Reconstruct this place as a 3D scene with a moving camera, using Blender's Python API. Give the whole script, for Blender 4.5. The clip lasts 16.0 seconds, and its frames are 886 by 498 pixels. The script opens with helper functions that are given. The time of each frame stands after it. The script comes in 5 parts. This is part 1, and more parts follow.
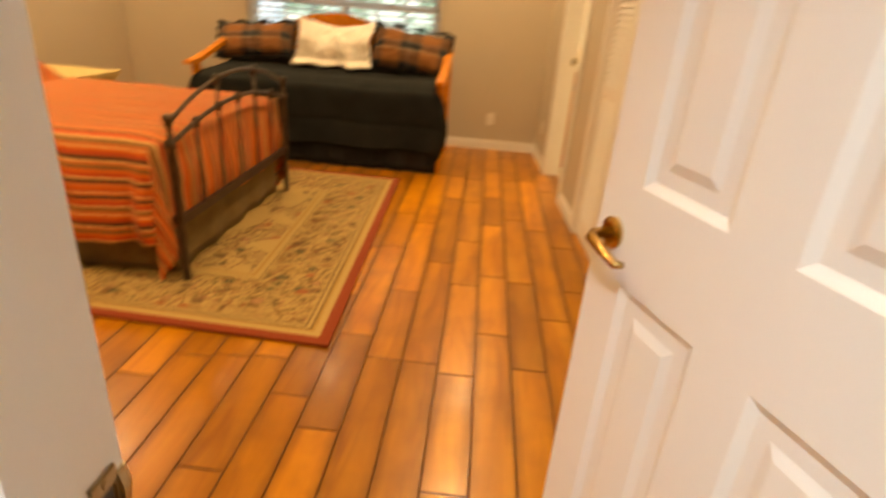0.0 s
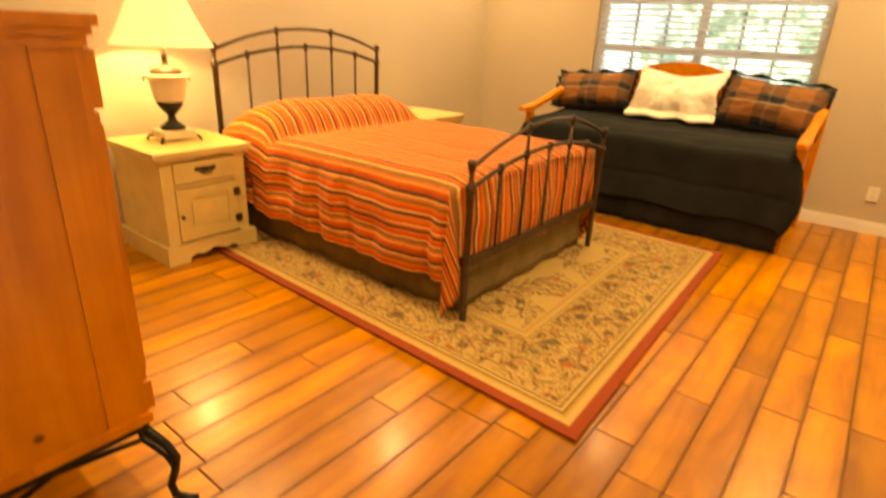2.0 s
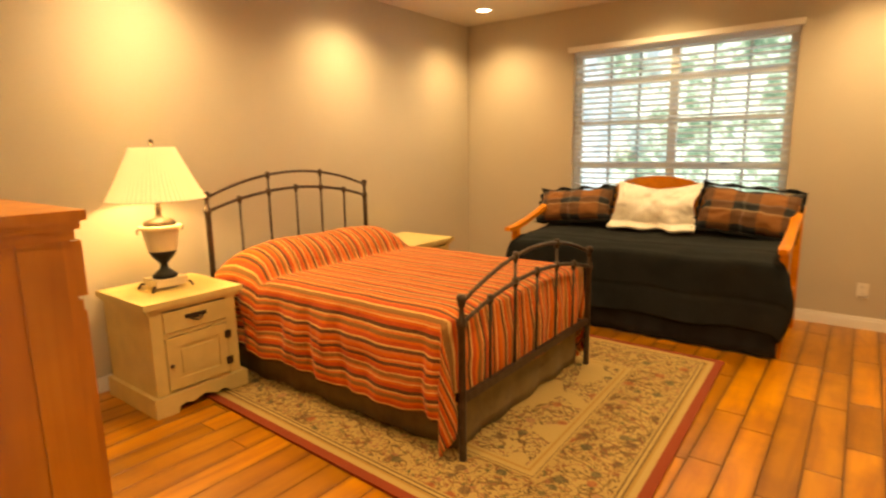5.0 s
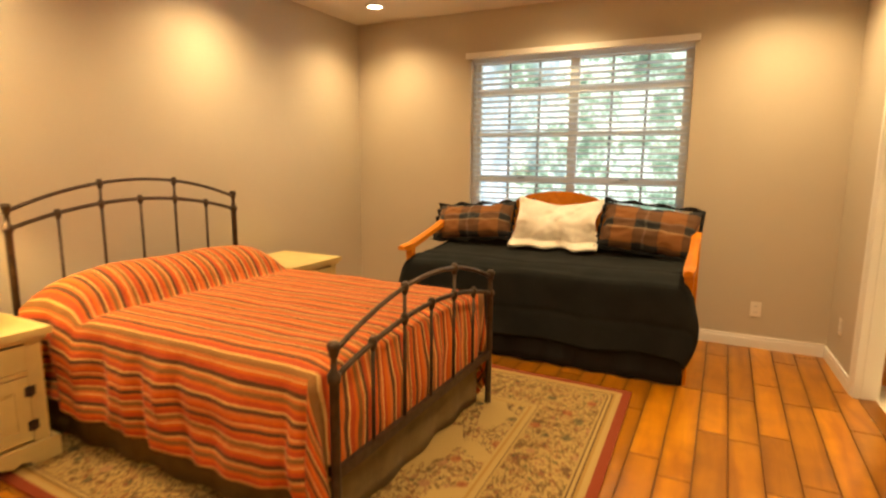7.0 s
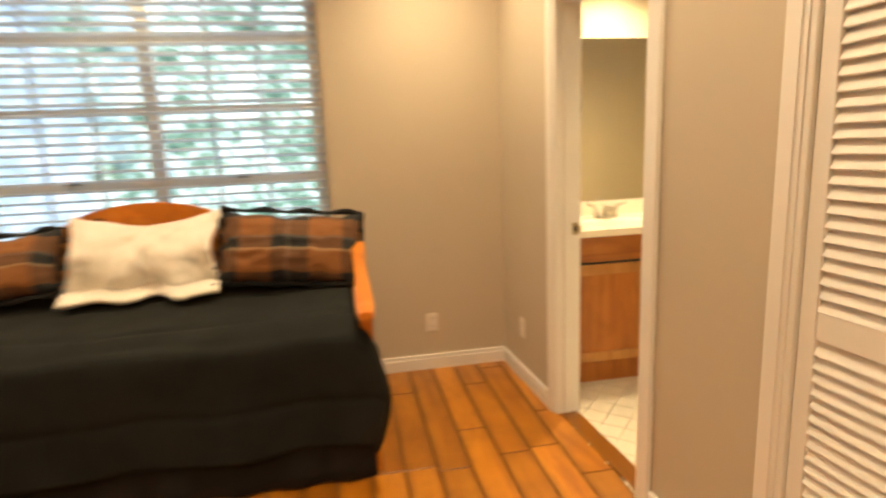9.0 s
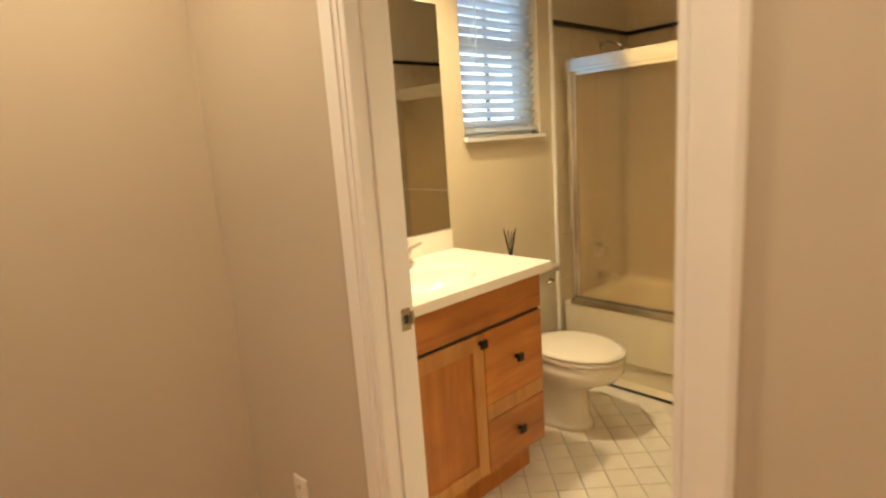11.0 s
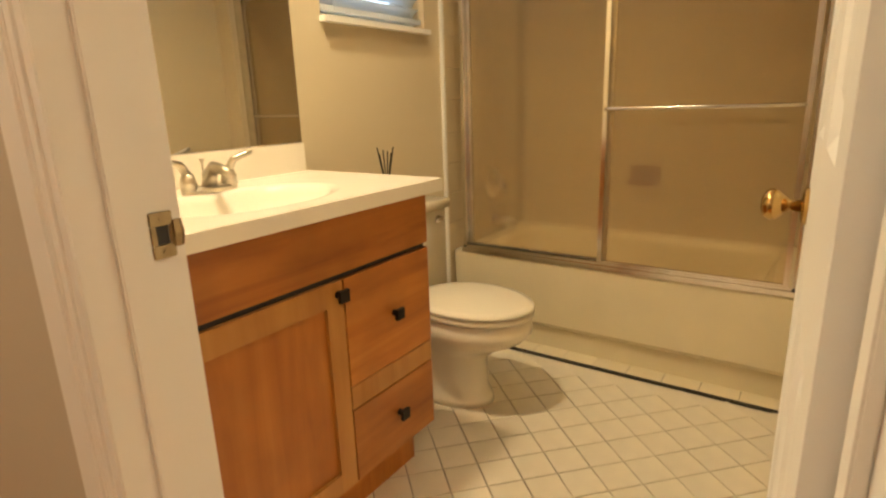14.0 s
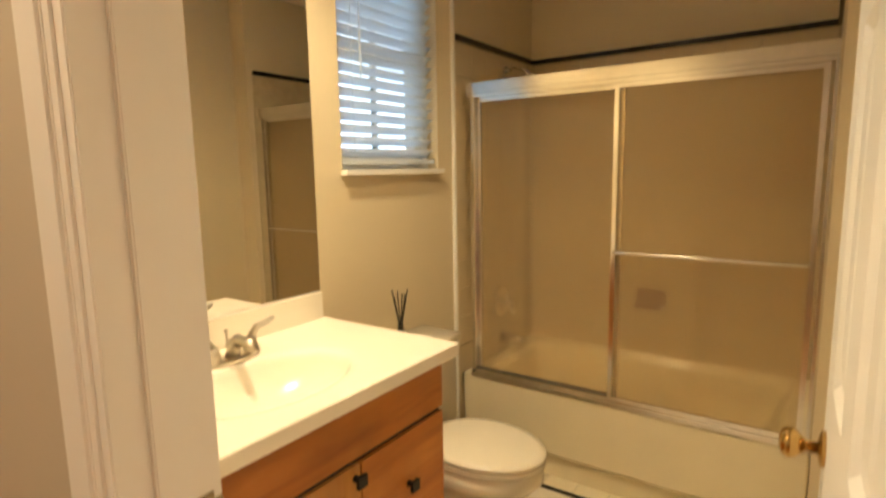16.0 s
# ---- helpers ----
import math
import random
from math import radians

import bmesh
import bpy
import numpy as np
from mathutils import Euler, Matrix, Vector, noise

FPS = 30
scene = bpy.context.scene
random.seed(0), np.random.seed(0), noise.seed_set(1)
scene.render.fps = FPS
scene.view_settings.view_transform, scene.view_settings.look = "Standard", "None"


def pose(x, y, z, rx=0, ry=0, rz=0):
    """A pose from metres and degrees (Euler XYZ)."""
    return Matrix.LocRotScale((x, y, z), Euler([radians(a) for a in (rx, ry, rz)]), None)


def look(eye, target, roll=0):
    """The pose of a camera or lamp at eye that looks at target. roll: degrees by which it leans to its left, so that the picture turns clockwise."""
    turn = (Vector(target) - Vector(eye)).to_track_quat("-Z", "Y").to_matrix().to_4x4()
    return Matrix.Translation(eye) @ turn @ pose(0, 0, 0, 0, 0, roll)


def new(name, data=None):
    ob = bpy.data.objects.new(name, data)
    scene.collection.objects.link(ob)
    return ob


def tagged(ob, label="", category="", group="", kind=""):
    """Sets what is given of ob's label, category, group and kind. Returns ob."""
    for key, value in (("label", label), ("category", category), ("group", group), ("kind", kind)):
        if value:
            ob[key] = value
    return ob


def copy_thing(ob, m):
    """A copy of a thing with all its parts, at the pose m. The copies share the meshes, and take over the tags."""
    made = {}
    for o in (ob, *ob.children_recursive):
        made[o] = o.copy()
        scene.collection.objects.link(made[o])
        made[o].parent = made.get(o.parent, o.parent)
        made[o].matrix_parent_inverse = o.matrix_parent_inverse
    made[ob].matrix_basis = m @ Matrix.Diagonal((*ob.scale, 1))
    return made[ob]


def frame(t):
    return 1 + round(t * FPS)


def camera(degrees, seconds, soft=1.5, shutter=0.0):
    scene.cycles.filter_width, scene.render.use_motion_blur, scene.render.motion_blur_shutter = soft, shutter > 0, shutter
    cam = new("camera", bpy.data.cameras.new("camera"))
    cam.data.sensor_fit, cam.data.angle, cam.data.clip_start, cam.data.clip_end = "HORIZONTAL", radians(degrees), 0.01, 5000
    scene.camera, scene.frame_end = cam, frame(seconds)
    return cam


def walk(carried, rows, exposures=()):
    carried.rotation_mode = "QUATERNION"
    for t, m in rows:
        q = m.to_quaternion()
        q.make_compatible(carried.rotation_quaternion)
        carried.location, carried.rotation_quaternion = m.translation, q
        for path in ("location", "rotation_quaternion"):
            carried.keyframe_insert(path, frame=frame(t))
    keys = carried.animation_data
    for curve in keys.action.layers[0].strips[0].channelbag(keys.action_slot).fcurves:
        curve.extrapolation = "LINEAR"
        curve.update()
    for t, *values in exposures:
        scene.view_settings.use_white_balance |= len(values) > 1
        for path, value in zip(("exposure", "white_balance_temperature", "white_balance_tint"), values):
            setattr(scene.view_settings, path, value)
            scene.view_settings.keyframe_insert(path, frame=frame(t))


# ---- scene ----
S = 0.94  # plan units to metres
cam = camera(77.5, 16.0, soft=2.3, shutter=0.8)
PATH = [
    (0, (0.741, 0.756, 1.323), (0.659, 2.473, 0.563), 4.7),
    (0.5, (0.807, 0.858, 1.290), (0.388, 2.473, 0.423), 3.4),
    (1, (0.803, 0.964, 1.273), (0.123, 2.538, 0.500), 1.2),
    (1.5, (0.770, 1.055, 1.275), (-0.097, 2.534, 0.502), 1.4),
    (2, (0.768, 1.089, 1.314), (-0.297, 2.478, 0.628), 2.8),
    (2.5, (0.753, 1.132, 1.350), (-0.382, 2.525, 0.796), 0.7),
    (3, (0.735, 1.145, 1.404), (-0.505, 2.506, 1.025), 1.4),
    (3.2, (0.738, 1.141, 1.427), (-0.531, 2.491, 1.110), 1.6),
    (5.3, (0.767, 1.132, 1.434), (-0.288, 2.646, 1.073), -1.4),
    (5.5, (0.761, 1.119, 1.401), (-0.210, 2.655, 0.918), -1.4),
    (6, (0.704, 1.148, 1.359), (-0.166, 2.728, 0.831), -1.4),
    (6.5, (0.640, 1.345, 1.386), (-0.161, 2.992, 0.961), -0.0),
    (7, (0.556, 1.603, 1.417), (-0.284, 3.258, 1.120), 0.5),
    (7.5, (0.450, 1.868, 1.426), (-0.180, 3.611, 1.119), -0.8),
    (8, (0.409, 2.187, 1.426), (0.063, 4.007, 1.106), -2.8),
    (8.5, (0.355, 2.617, 1.436), (0.304, 4.468, 1.113), -2.3),
    (9, (0.342, 3.076, 1.405), (0.665, 4.895, 1.056), -2.4),
    (9.5, (0.364, 3.509, 1.377), (1.038, 5.227, 1.022), -2.4),
    (10, (0.366, 3.927, 1.390), (1.295, 5.517, 1.010), -1.4),
    (10.2, (0.417, 4.068, 1.427), (1.427, 5.612, 1.062), -2.1),
    (12.3, (0.823, 4.887, 1.312), (2.277, 6.016, 0.932), -2.3),
    (12.5, (0.885, 4.895, 1.266), (2.344, 6.025, 0.907), -1.8),
    (13, (0.987, 4.914, 1.200), (2.470, 5.991, 0.779), -2.6),
    (13.5, (1.048, 4.907, 1.167), (2.543, 5.979, 0.775), -2.3),
    (14, (1.096, 4.920, 1.123), (2.588, 5.959, 0.642), -1.9),
    (14.5, (1.113, 4.929, 1.177), (2.653, 5.965, 0.875), -1.8),
    (15, (1.101, 4.935, 1.234), (2.633, 5.991, 0.963), -0.7),
    (15.5, (1.098, 4.960, 1.313), (2.603, 6.045, 1.011), -1.4),
    (16, (1.089, 4.963, 1.418), (2.619, 6.023, 1.149), -1.0),
]
EXPOSURES = [(0.0, 0.50, 8500, 11), (0.5, 0.55, 8700, 11), (1.5, 0.94, 10600, 9), (3.0, 1.02, 9700, 9), (5.5, 0.55, 8800, 9), (7.0, 0.55, 7900, 9), (8.0, 0.55, 7000, 8), (9.0, 0.56, 6600, 8), (10.2, 0.50, 6150, 8), (12.3, 0.14, 6300, 9), (16.0, 0.15, 6400, 9)]
walk(cam, [(t, look(eye, target, roll)) for t, eye, target, roll in PATH], EXPOSURES)

# ---- light ----
world = bpy.data.worlds.new("sky")
scene.world = world
world.use_nodes = True
sky = world.node_tree.nodes.new("ShaderNodeTexSky")
sky.sky_type, sky.sun_disc, sky.sun_elevation, sky.sun_rotation = "NISHITA", False, radians(50), radians(200)
world.node_tree.links.new(sky.outputs[0], world.node_tree.nodes["Background"].inputs[0])
world.node_tree.nodes["Background"].inputs[1].default_value = 0.15
sun = new("sun", bpy.data.lights.new("sun", "SUN"))
sun.data.energy, sun.data.angle, sun.data.color = 3.0, radians(0.5), (1, 0.95, 0.85)
sun.matrix_world = look((0, -5, 10), (1.5, 0, 2))

WARM = (1.0, 0.74, 0.44)
# x, y, watts; the last two are unseen, added to light the south end
CANS = [(-2.45, 6.25, 66.0), (-0.75, 6.3, 42.0), (0.88, 6.22, 74.0), (-2.5, 4.75, 82.0), (0.85, 4.7, 64.0), (-2.5, 3.0, 84.0), (0.5, 2.9, 80.0), (-0.8, 2.0, 84.0)]
CEIL, BATH_CEIL = 2.92, 2.62


def spot(name, x, y, z, power, color, degrees=142, blend=1.0, size=0.05):
    ob = new(name, bpy.data.lights.new(name, "SPOT"))
    ob.data.energy, ob.data.color, ob.data.spot_size, ob.data.spot_blend, ob.data.shadow_soft_size = power, color, radians(degrees), blend, size
    ob.location = Vector((x, y, z)) * S
    return ob


for cx, cy, watts in CANS:
    spot("can_light", cx, cy, CEIL - 0.03, watts, WARM)
# added spot, stands in for cool daylight from the hallway
spot("hall_light", 0.45, 0.1, CEIL - 0.03, 320, (0.68, 0.81, 1.0), 150, 0.9, 0.25)
# the unseen vanity light, put in as a ceiling spot
spot("bath_light", 2.12, 6.40, BATH_CEIL - 0.03, 94, (1.0, 0.78, 0.47), 134, 0.8)
# weak fill spot added on the toilet side
spot("bath_light", 3.0, 6.0, BATH_CEIL - 0.03, 14, (1.0, 0.78, 0.47), 134, 0.8)
bulb = new("lamp_bulb_light", bpy.data.lights.new("bulb", "POINT"))
bulb.data.energy, bulb.data.color, bulb.data.shadow_soft_size = 11, (1.0, 0.74, 0.42), 0.04
bulb.location = Vector((-2.67, 2.86, 1.40)) * S


# ---- materials ----
def mat(name, color, rough=0.5, metal=0.0, vary=0.12, scale=6.0, bump=0.05, fine=80.0, **kw):
    """A surface with broad mottling and fine grain relief."""
    m = bpy.data.materials.new(name)
    m.use_nodes = True
    n, l = m.node_tree.nodes, m.node_tree.links
    b = n["Principled BSDF"]
    co = n.new("ShaderNodeTexCoord")
    big = n.new("ShaderNodeTexNoise")
    big.inputs["Scale"].default_value, big.inputs["Detail"].default_value = scale, 5
    l.new(co.outputs["Object"], big.inputs["Vector"])
    ramp = n.new("ShaderNodeValToRGB")
    ramp.color_ramp.elements[0].position, ramp.color_ramp.elements[1].position = 0.3, 0.7
    ramp.color_ramp.elements[0].color = [c * (1 - vary) for c in color] + [1]
    ramp.color_ramp.elements[1].color = [min(1, c * (1 + vary * 0.6)) for c in color] + [1]
    l.new(big.outputs["Fac"], ramp.inputs["Fac"])
    l.new(ramp.outputs["Color"], b.inputs["Base Color"])
    b.inputs["Roughness"].default_value, b.inputs["Metallic"].default_value = rough, metal
    small = n.new("ShaderNodeTexNoise")
    small.inputs["Scale"].default_value, small.inputs["Detail"].default_value = fine, 4
    l.new(co.outputs["Object"], small.inputs["Vector"])
    bp = n.new("ShaderNodeBump")
    bp.inputs["Strength"].default_value, bp.inputs["Distance"].default_value = bump, 0.01
    l.new(small.outputs["Fac"], bp.inputs["Height"])
    l.new(bp.outputs["Normal"], b.inputs["Normal"])
    for k, v in kw.items():
        b.inputs[k.replace("_", " ")].default_value = v
    return m


def node_kit(name, rough):
    m = bpy.data.materials.new(name)
    m.use_nodes = True
    n, l = m.node_tree.nodes, m.node_tree.links
    b = n["Principled BSDF"]
    b.inputs["Roughness"].default_value = rough
    return m, n, l, b


def ramp_node(n, stops, interp="LINEAR"):
    r = n.new("ShaderNodeValToRGB")
    r.color_ramp.interpolation = interp
    e = r.color_ramp.elements
    while len(e) < len(stops):
        e.new(0.5)
    for el, (p, c) in zip(e, stops):
        el.position, el.color = p, (*c, 1)
    return r


def math_node(n, l, op, a, b=None, clamp=False):
    m = n.new("ShaderNodeMath")
    m.operation, m.use_clamp = op, clamp
    for i, v in enumerate((a, b)):
        if v is None:
            continue
        if isinstance(v, (int, float)):
            m.inputs[i].default_value = v
        else:
            l.new(v, m.inputs[i])
    return m.outputs[0]


def mix_node(n, l, fac, a, b, blend="MIX"):
    m = n.new("ShaderNodeMix")
    m.data_type, m.blend_type = "RGBA", blend
    for sock, v in ((m.inputs[0], fac), (m.inputs[6], a), (m.inputs[7], b)):
        if isinstance(v, tuple):
            sock.default_value = (*v, 1)
        elif isinstance(v, (int, float)):
            sock.default_value = v
        else:
            l.new(v, sock)
    return m.outputs[2]


def wood(name, dark, mid, light, axis=(1, 1, 0.08), rough=0.35, scale=14.0, rand=0.0, edge=0.0, knots=False, coat=0.0):
    """Grained wood, the grain along the short entry of axis; rand shifts it by object; edge stains the long sides of planks."""
    m, n, l, b = node_kit(name, rough)
    co = n.new("ShaderNodeTexCoord")
    mp = n.new("ShaderNodeMapping")
    mp.inputs["Scale"].default_value = axis
    info = n.new("ShaderNodeObjectInfo")
    shift = n.new("ShaderNodeVectorMath")
    shift.operation = "ADD"
    off = n.new("ShaderNodeCombineXYZ")
    for i in range(3):
        l.new(math_node(n, l, "MULTIPLY", info.outputs["Random"], 13.0 + 7 * i), off.inputs[i])
    l.new(co.outputs["Object"], shift.inputs[0])
    l.new(off.outputs[0], shift.inputs[1])
    l.new(shift.outputs[0], mp.inputs["Vector"])
    g = n.new("ShaderNodeTexNoise")
    g.inputs["Scale"].default_value, g.inputs["Detail"].default_value, g.inputs["Distortion"].default_value = scale, 6, 0.8
    l.new(mp.outputs[0], g.inputs["Vector"])
    r = ramp_node(n, [(0.28, dark), (0.5, mid), (0.74, light)])
    l.new(g.outputs["Fac"], r.inputs["Fac"])
    col = r.outputs["Color"]
    blotch = n.new("ShaderNodeTexNoise")
    blotch.inputs["Scale"].default_value, blotch.inputs["Detail"].default_value = 5.0, 3
    l.new(shift.outputs[0], blotch.inputs["Vector"])
    col = mix_node(n, l, math_node(n, l, "MULTIPLY", math_node(n, l, "SUBTRACT", blotch.outputs["Fac"], 0.45, True), 1.6, True), col, tuple(c * 0.72 for c in dark), "MIX")
    if rand:
        tone = math_node(n, l, "ADD", math_node(n, l, "MULTIPLY", info.outputs["Random"], rand), 1 - rand / 2)
        hsv = n.new("ShaderNodeHueSaturation")
        l.new(col, hsv.inputs["Color"])
        l.new(tone, hsv.inputs["Value"])
        col = hsv.outputs[0]
    if edge:
        xyz = n.new("ShaderNodeSeparateXYZ")
        l.new(co.outputs["Object"], xyz.inputs[0])
        ax = math_node(n, l, "ABSOLUTE", xyz.outputs[0])
        ax = math_node(n, l, "ADD", ax, math_node(n, l, "MULTIPLY", math_node(n, l, "SUBTRACT", blotch.outputs["Fac"], 0.5), 0.03))
        f = math_node(n, l, "MULTIPLY", math_node(n, l, "SUBTRACT", ax, edge - 0.036), 17.0, True)
        col = mix_node(n, l, math_node(n, l, "MULTIPLY", f, 0.75), col, tuple(c * 0.35 for c in dark))
    if knots:
        v = n.new("ShaderNodeTexVoronoi")
        v.inputs["Scale"].default_value = 4.2
        l.new(co.outputs["Object"], v.inputs["Vector"])
        k = math_node(n, l, "MULTIPLY", math_node(n, l, "SUBTRACT", 0.07, v.outputs["Distance"]), 25.0, True)
        col = mix_node(n, l, k, col, tuple(c * 0.25 for c in dark))
    l.new(col, b.inputs["Base Color"])
    bp = n.new("ShaderNodeBump")
    bp.inputs["Strength"].default_value, bp.inputs["Distance"].default_value = 0.12, 0.004
    l.new(g.outputs["Fac"], bp.inputs["Height"])
    l.new(bp.outputs["Normal"], b.inputs["Normal"])
    b.inputs["Coat Weight"].default_value = coat
    b.inputs["Coat Roughness"].default_value = 0.15
    return m


def striped(name, ramp, period, rough=0.85):
    """Woven stripes across the cloth's own u coordinate, in metres."""
    m, n, l, b = node_kit(name, rough)
    uv = n.new("ShaderNodeUVMap")
    uv.uv_map = "UVMap"
    sx = n.new("ShaderNodeSeparateXYZ")
    l.new(uv.outputs[0], sx.inputs[0])
    co = n.new("ShaderNodeTexCoord")
    wob = n.new("ShaderNodeTexNoise")
    wob.inputs["Scale"].default_value = 5
    l.new(co.outputs["Object"], wob.inputs["Vector"])
    u = math_node(n, l, "ADD", sx.outputs[0], math_node(n, l, "MULTIPLY", wob.outputs["Fac"], 0.012))
    u = math_node(n, l, "FRACT", math_node(n, l, "DIVIDE", u, period))
    r = ramp_node(n, ramp, "CONSTANT")
    l.new(u, r.inputs["Fac"])
    weave = n.new("ShaderNodeTexNoise")
    weave.inputs["Scale"].default_value = 240
    l.new(co.outputs["Object"], weave.inputs["Vector"])
    col = mix_node(n, l, math_node(n, l, "MULTIPLY", weave.outputs["Fac"], 0.25), r.outputs[0], (0.38, 0.09, 0.012))
    l.new(col, b.inputs["Base Color"])
    b.inputs["Sheen Weight"].default_value = 0.03
    bp = n.new("ShaderNodeBump")
    bp.inputs["Strength"].default_value, bp.inputs["Distance"].default_value = 0.25, 0.003
    l.new(weave.outputs["Fac"], bp.inputs["Height"])
    pucker = n.new("ShaderNodeTexNoise")
    pucker.inputs["Scale"].default_value, pucker.inputs["Detail"].default_value = 34, 2
    l.new(co.outputs["Object"], pucker.inputs["Vector"])
    bp2 = n.new("ShaderNodeBump")
    bp2.inputs["Strength"].default_value, bp2.inputs["Distance"].default_value = 0.55, 0.012
    l.new(pucker.outputs["Fac"], bp2.inputs["Height"])
    l.new(bp.outputs["Normal"], bp2.inputs["Normal"])
    l.new(bp2.outputs["Normal"], b.inputs["Normal"])
    return m


def plaid(name):
    m, n, l, b = node_kit(name, 0.9)
    uv = n.new("ShaderNodeUVMap")
    uv.uv_map = "UVMap"
    sx = n.new("ShaderNodeSeparateXYZ")
    l.new(uv.outputs[0], sx.inputs[0])
    black, brown, grey, tan = (0.022, 0.025, 0.027), (0.29, 0.115, 0.03), (0.13, 0.12, 0.11), (0.45, 0.30, 0.16)
    ru = ramp_node(n, [(0, black), (0.13, brown), (0.36, black), (0.46, grey), (0.49, black), (0.62, brown), (0.86, black)], "CONSTANT")
    rv = ramp_node(n, [(0, black), (0.10, brown), (0.38, tan), (0.42, black), (0.56, grey), (0.60, brown), (0.88, black)], "CONSTANT")
    l.new(sx.outputs[0], ru.inputs["Fac"])
    l.new(sx.outputs[1], rv.inputs["Fac"])
    col = mix_node(n, l, 0.5, ru.outputs[0], rv.outputs[0])
    co = n.new("ShaderNodeTexCoord")
    w = n.new("ShaderNodeTexNoise")
    w.inputs["Scale"].default_value = 150
    l.new(co.outputs["Object"], w.inputs["Vector"])
    col = mix_node(n, l, math_node(n, l, "MULTIPLY", w.outputs["Fac"], 0.3), col, (0.02, 0.02, 0.02))
    l.new(col, b.inputs["Base Color"])
    bp = n.new("ShaderNodeBump")
    bp.inputs["Strength"].default_value, bp.inputs["Distance"].default_value = 0.3, 0.004
    l.new(w.outputs["Fac"], bp.inputs["Height"])
    l.new(bp.outputs["Normal"], b.inputs["Normal"])
    return m


def rug_material(hx, hy):
    """Cream floral pile with a scrolled border, cream and brown lines and a rust edge."""
    m, n, l, b = node_kit("rug pile", 0.95)
    co = n.new("ShaderNodeTexCoord")
    uv = n.new("ShaderNodeUVMap")
    uv.uv_map = "UVMap"
    xyz = n.new("ShaderNodeSeparateXYZ")
    l.new(uv.outputs[0], xyz.inputs[0])
    dx = math_node(n, l, "SUBTRACT", hx, math_node(n, l, "ABSOLUTE", xyz.outputs[0]))
    dy = math_node(n, l, "SUBTRACT", hy, math_node(n, l, "ABSOLUTE", xyz.outputs[1]))
    d = math_node(n, l, "MINIMUM", dx, dy)
    cream, gold, brown, rust, tan = (0.46, 0.31, 0.11), (0.38, 0.22, 0.055), (0.09, 0.042, 0.012), (0.25, 0.030, 0.004), (0.41, 0.27, 0.09)
    base = ramp_node(n, [(0, rust), (0.05, cream), (0.08, gold), (0.095, brown), (0.103, cream), (0.12, brown), (0.128, tan), (0.465, brown), (0.472, cream), (0.50, gold), (0.512, cream)], "CONSTANT")
    l.new(d, base.inputs["Fac"])
    # scrolling stems and blossoms
    stem = n.new("ShaderNodeTexNoise")
    stem.inputs["Scale"].default_value, stem.inputs["Detail"].default_value, stem.inputs["Distortion"].default_value = 6.5, 0, 2.2
    l.new(co.outputs["Object"], stem.inputs["Vector"])
    s1 = math_node(n, l, "LESS_THAN", math_node(n, l, "ABSOLUTE", math_node(n, l, "SUBTRACT", stem.outputs["Fac"], 0.5)), 0.036)
    bloom = n.new("ShaderNodeTexVoronoi")
    bloom.inputs["Scale"].default_value = 9.0
    l.new(co.outputs["Object"], bloom.inputs["Vector"])
    s3 = math_node(n, l, "LESS_THAN", bloom.outputs["Distance"], 0.26)
    petal = n.new("ShaderNodeSeparateXYZ")
    l.new(bloom.outputs["Color"], petal.inputs[0])
    petals = ramp_node(n, [(0.0, (0.30, 0.07, 0.02)), (0.3, (0.10, 0.045, 0.015)), (0.55, (0.36, 0.17, 0.08)), (0.75, (0.06, 0.06, 0.025))], "CONSTANT")
    l.new(petal.outputs[0], petals.inputs["Fac"])
    leaf = n.new("ShaderNodeTexNoise")
    leaf.inputs["Scale"].default_value, leaf.inputs["Detail"].default_value, leaf.inputs["Distortion"].default_value = 34, 2, 1.6
    l.new(co.outputs["Object"], leaf.inputs["Vector"])
    s2 = math_node(n, l, "GREATER_THAN", leaf.outputs["Fac"], 0.545)
    patch = n.new("ShaderNodeTexNoise")
    patch.inputs["Scale"].default_value, patch.inputs["Detail"].default_value = 3.6, 1
    l.new(co.outputs["Object"], patch.inputs["Vector"])
    inborder = math_node(n, l, "MULTIPLY", math_node(n, l, "GREATER_THAN", d, 0.14), math_node(n, l, "LESS_THAN", d, 0.455))
    infield = math_node(n, l, "MULTIPLY", math_node(n, l, "GREATER_THAN", d, 0.53), math_node(n, l, "GREATER_THAN", patch.outputs["Fac"], 0.47))
    zone = math_node(n, l, "ADD", inborder, infield, True)
    tint = ramp_node(n, [(0.3, (0.08, 0.04, 0.012)), (0.45, (0.20, 0.055, 0.02)), (0.55, (0.07, 0.065, 0.02)), (0.62, (0.27, 0.10, 0.05))], "CONSTANT")
    hue = n.new("ShaderNodeTexNoise")
    hue.inputs["Scale"].default_value = 11
    l.new(co.outputs["Object"], hue.inputs["Vector"])
    l.new(hue.outputs["Fac"], tint.inputs["Fac"])
    col = mix_node(n, l, math_node(n, l, "MULTIPLY", math_node(n, l, "MULTIPLY", s1, zone), 0.85), base.outputs[0], (0.13, 0.062, 0.014))
    col = mix_node(n, l, math_node(n, l, "MULTIPLY", math_node(n, l, "MULTIPLY", s2, zone), 0.85), col, tint.outputs[0])
    col = mix_node(n, l, math_node(n, l, "MULTIPLY", math_node(n, l, "MULTIPLY", s3, zone), 0.75), col, petals.outputs[0])
    pile = n.new("ShaderNodeTexNoise")
    pile.inputs["Scale"].default_value = 260
    l.new(co.outputs["Object"], pile.inputs["Vector"])
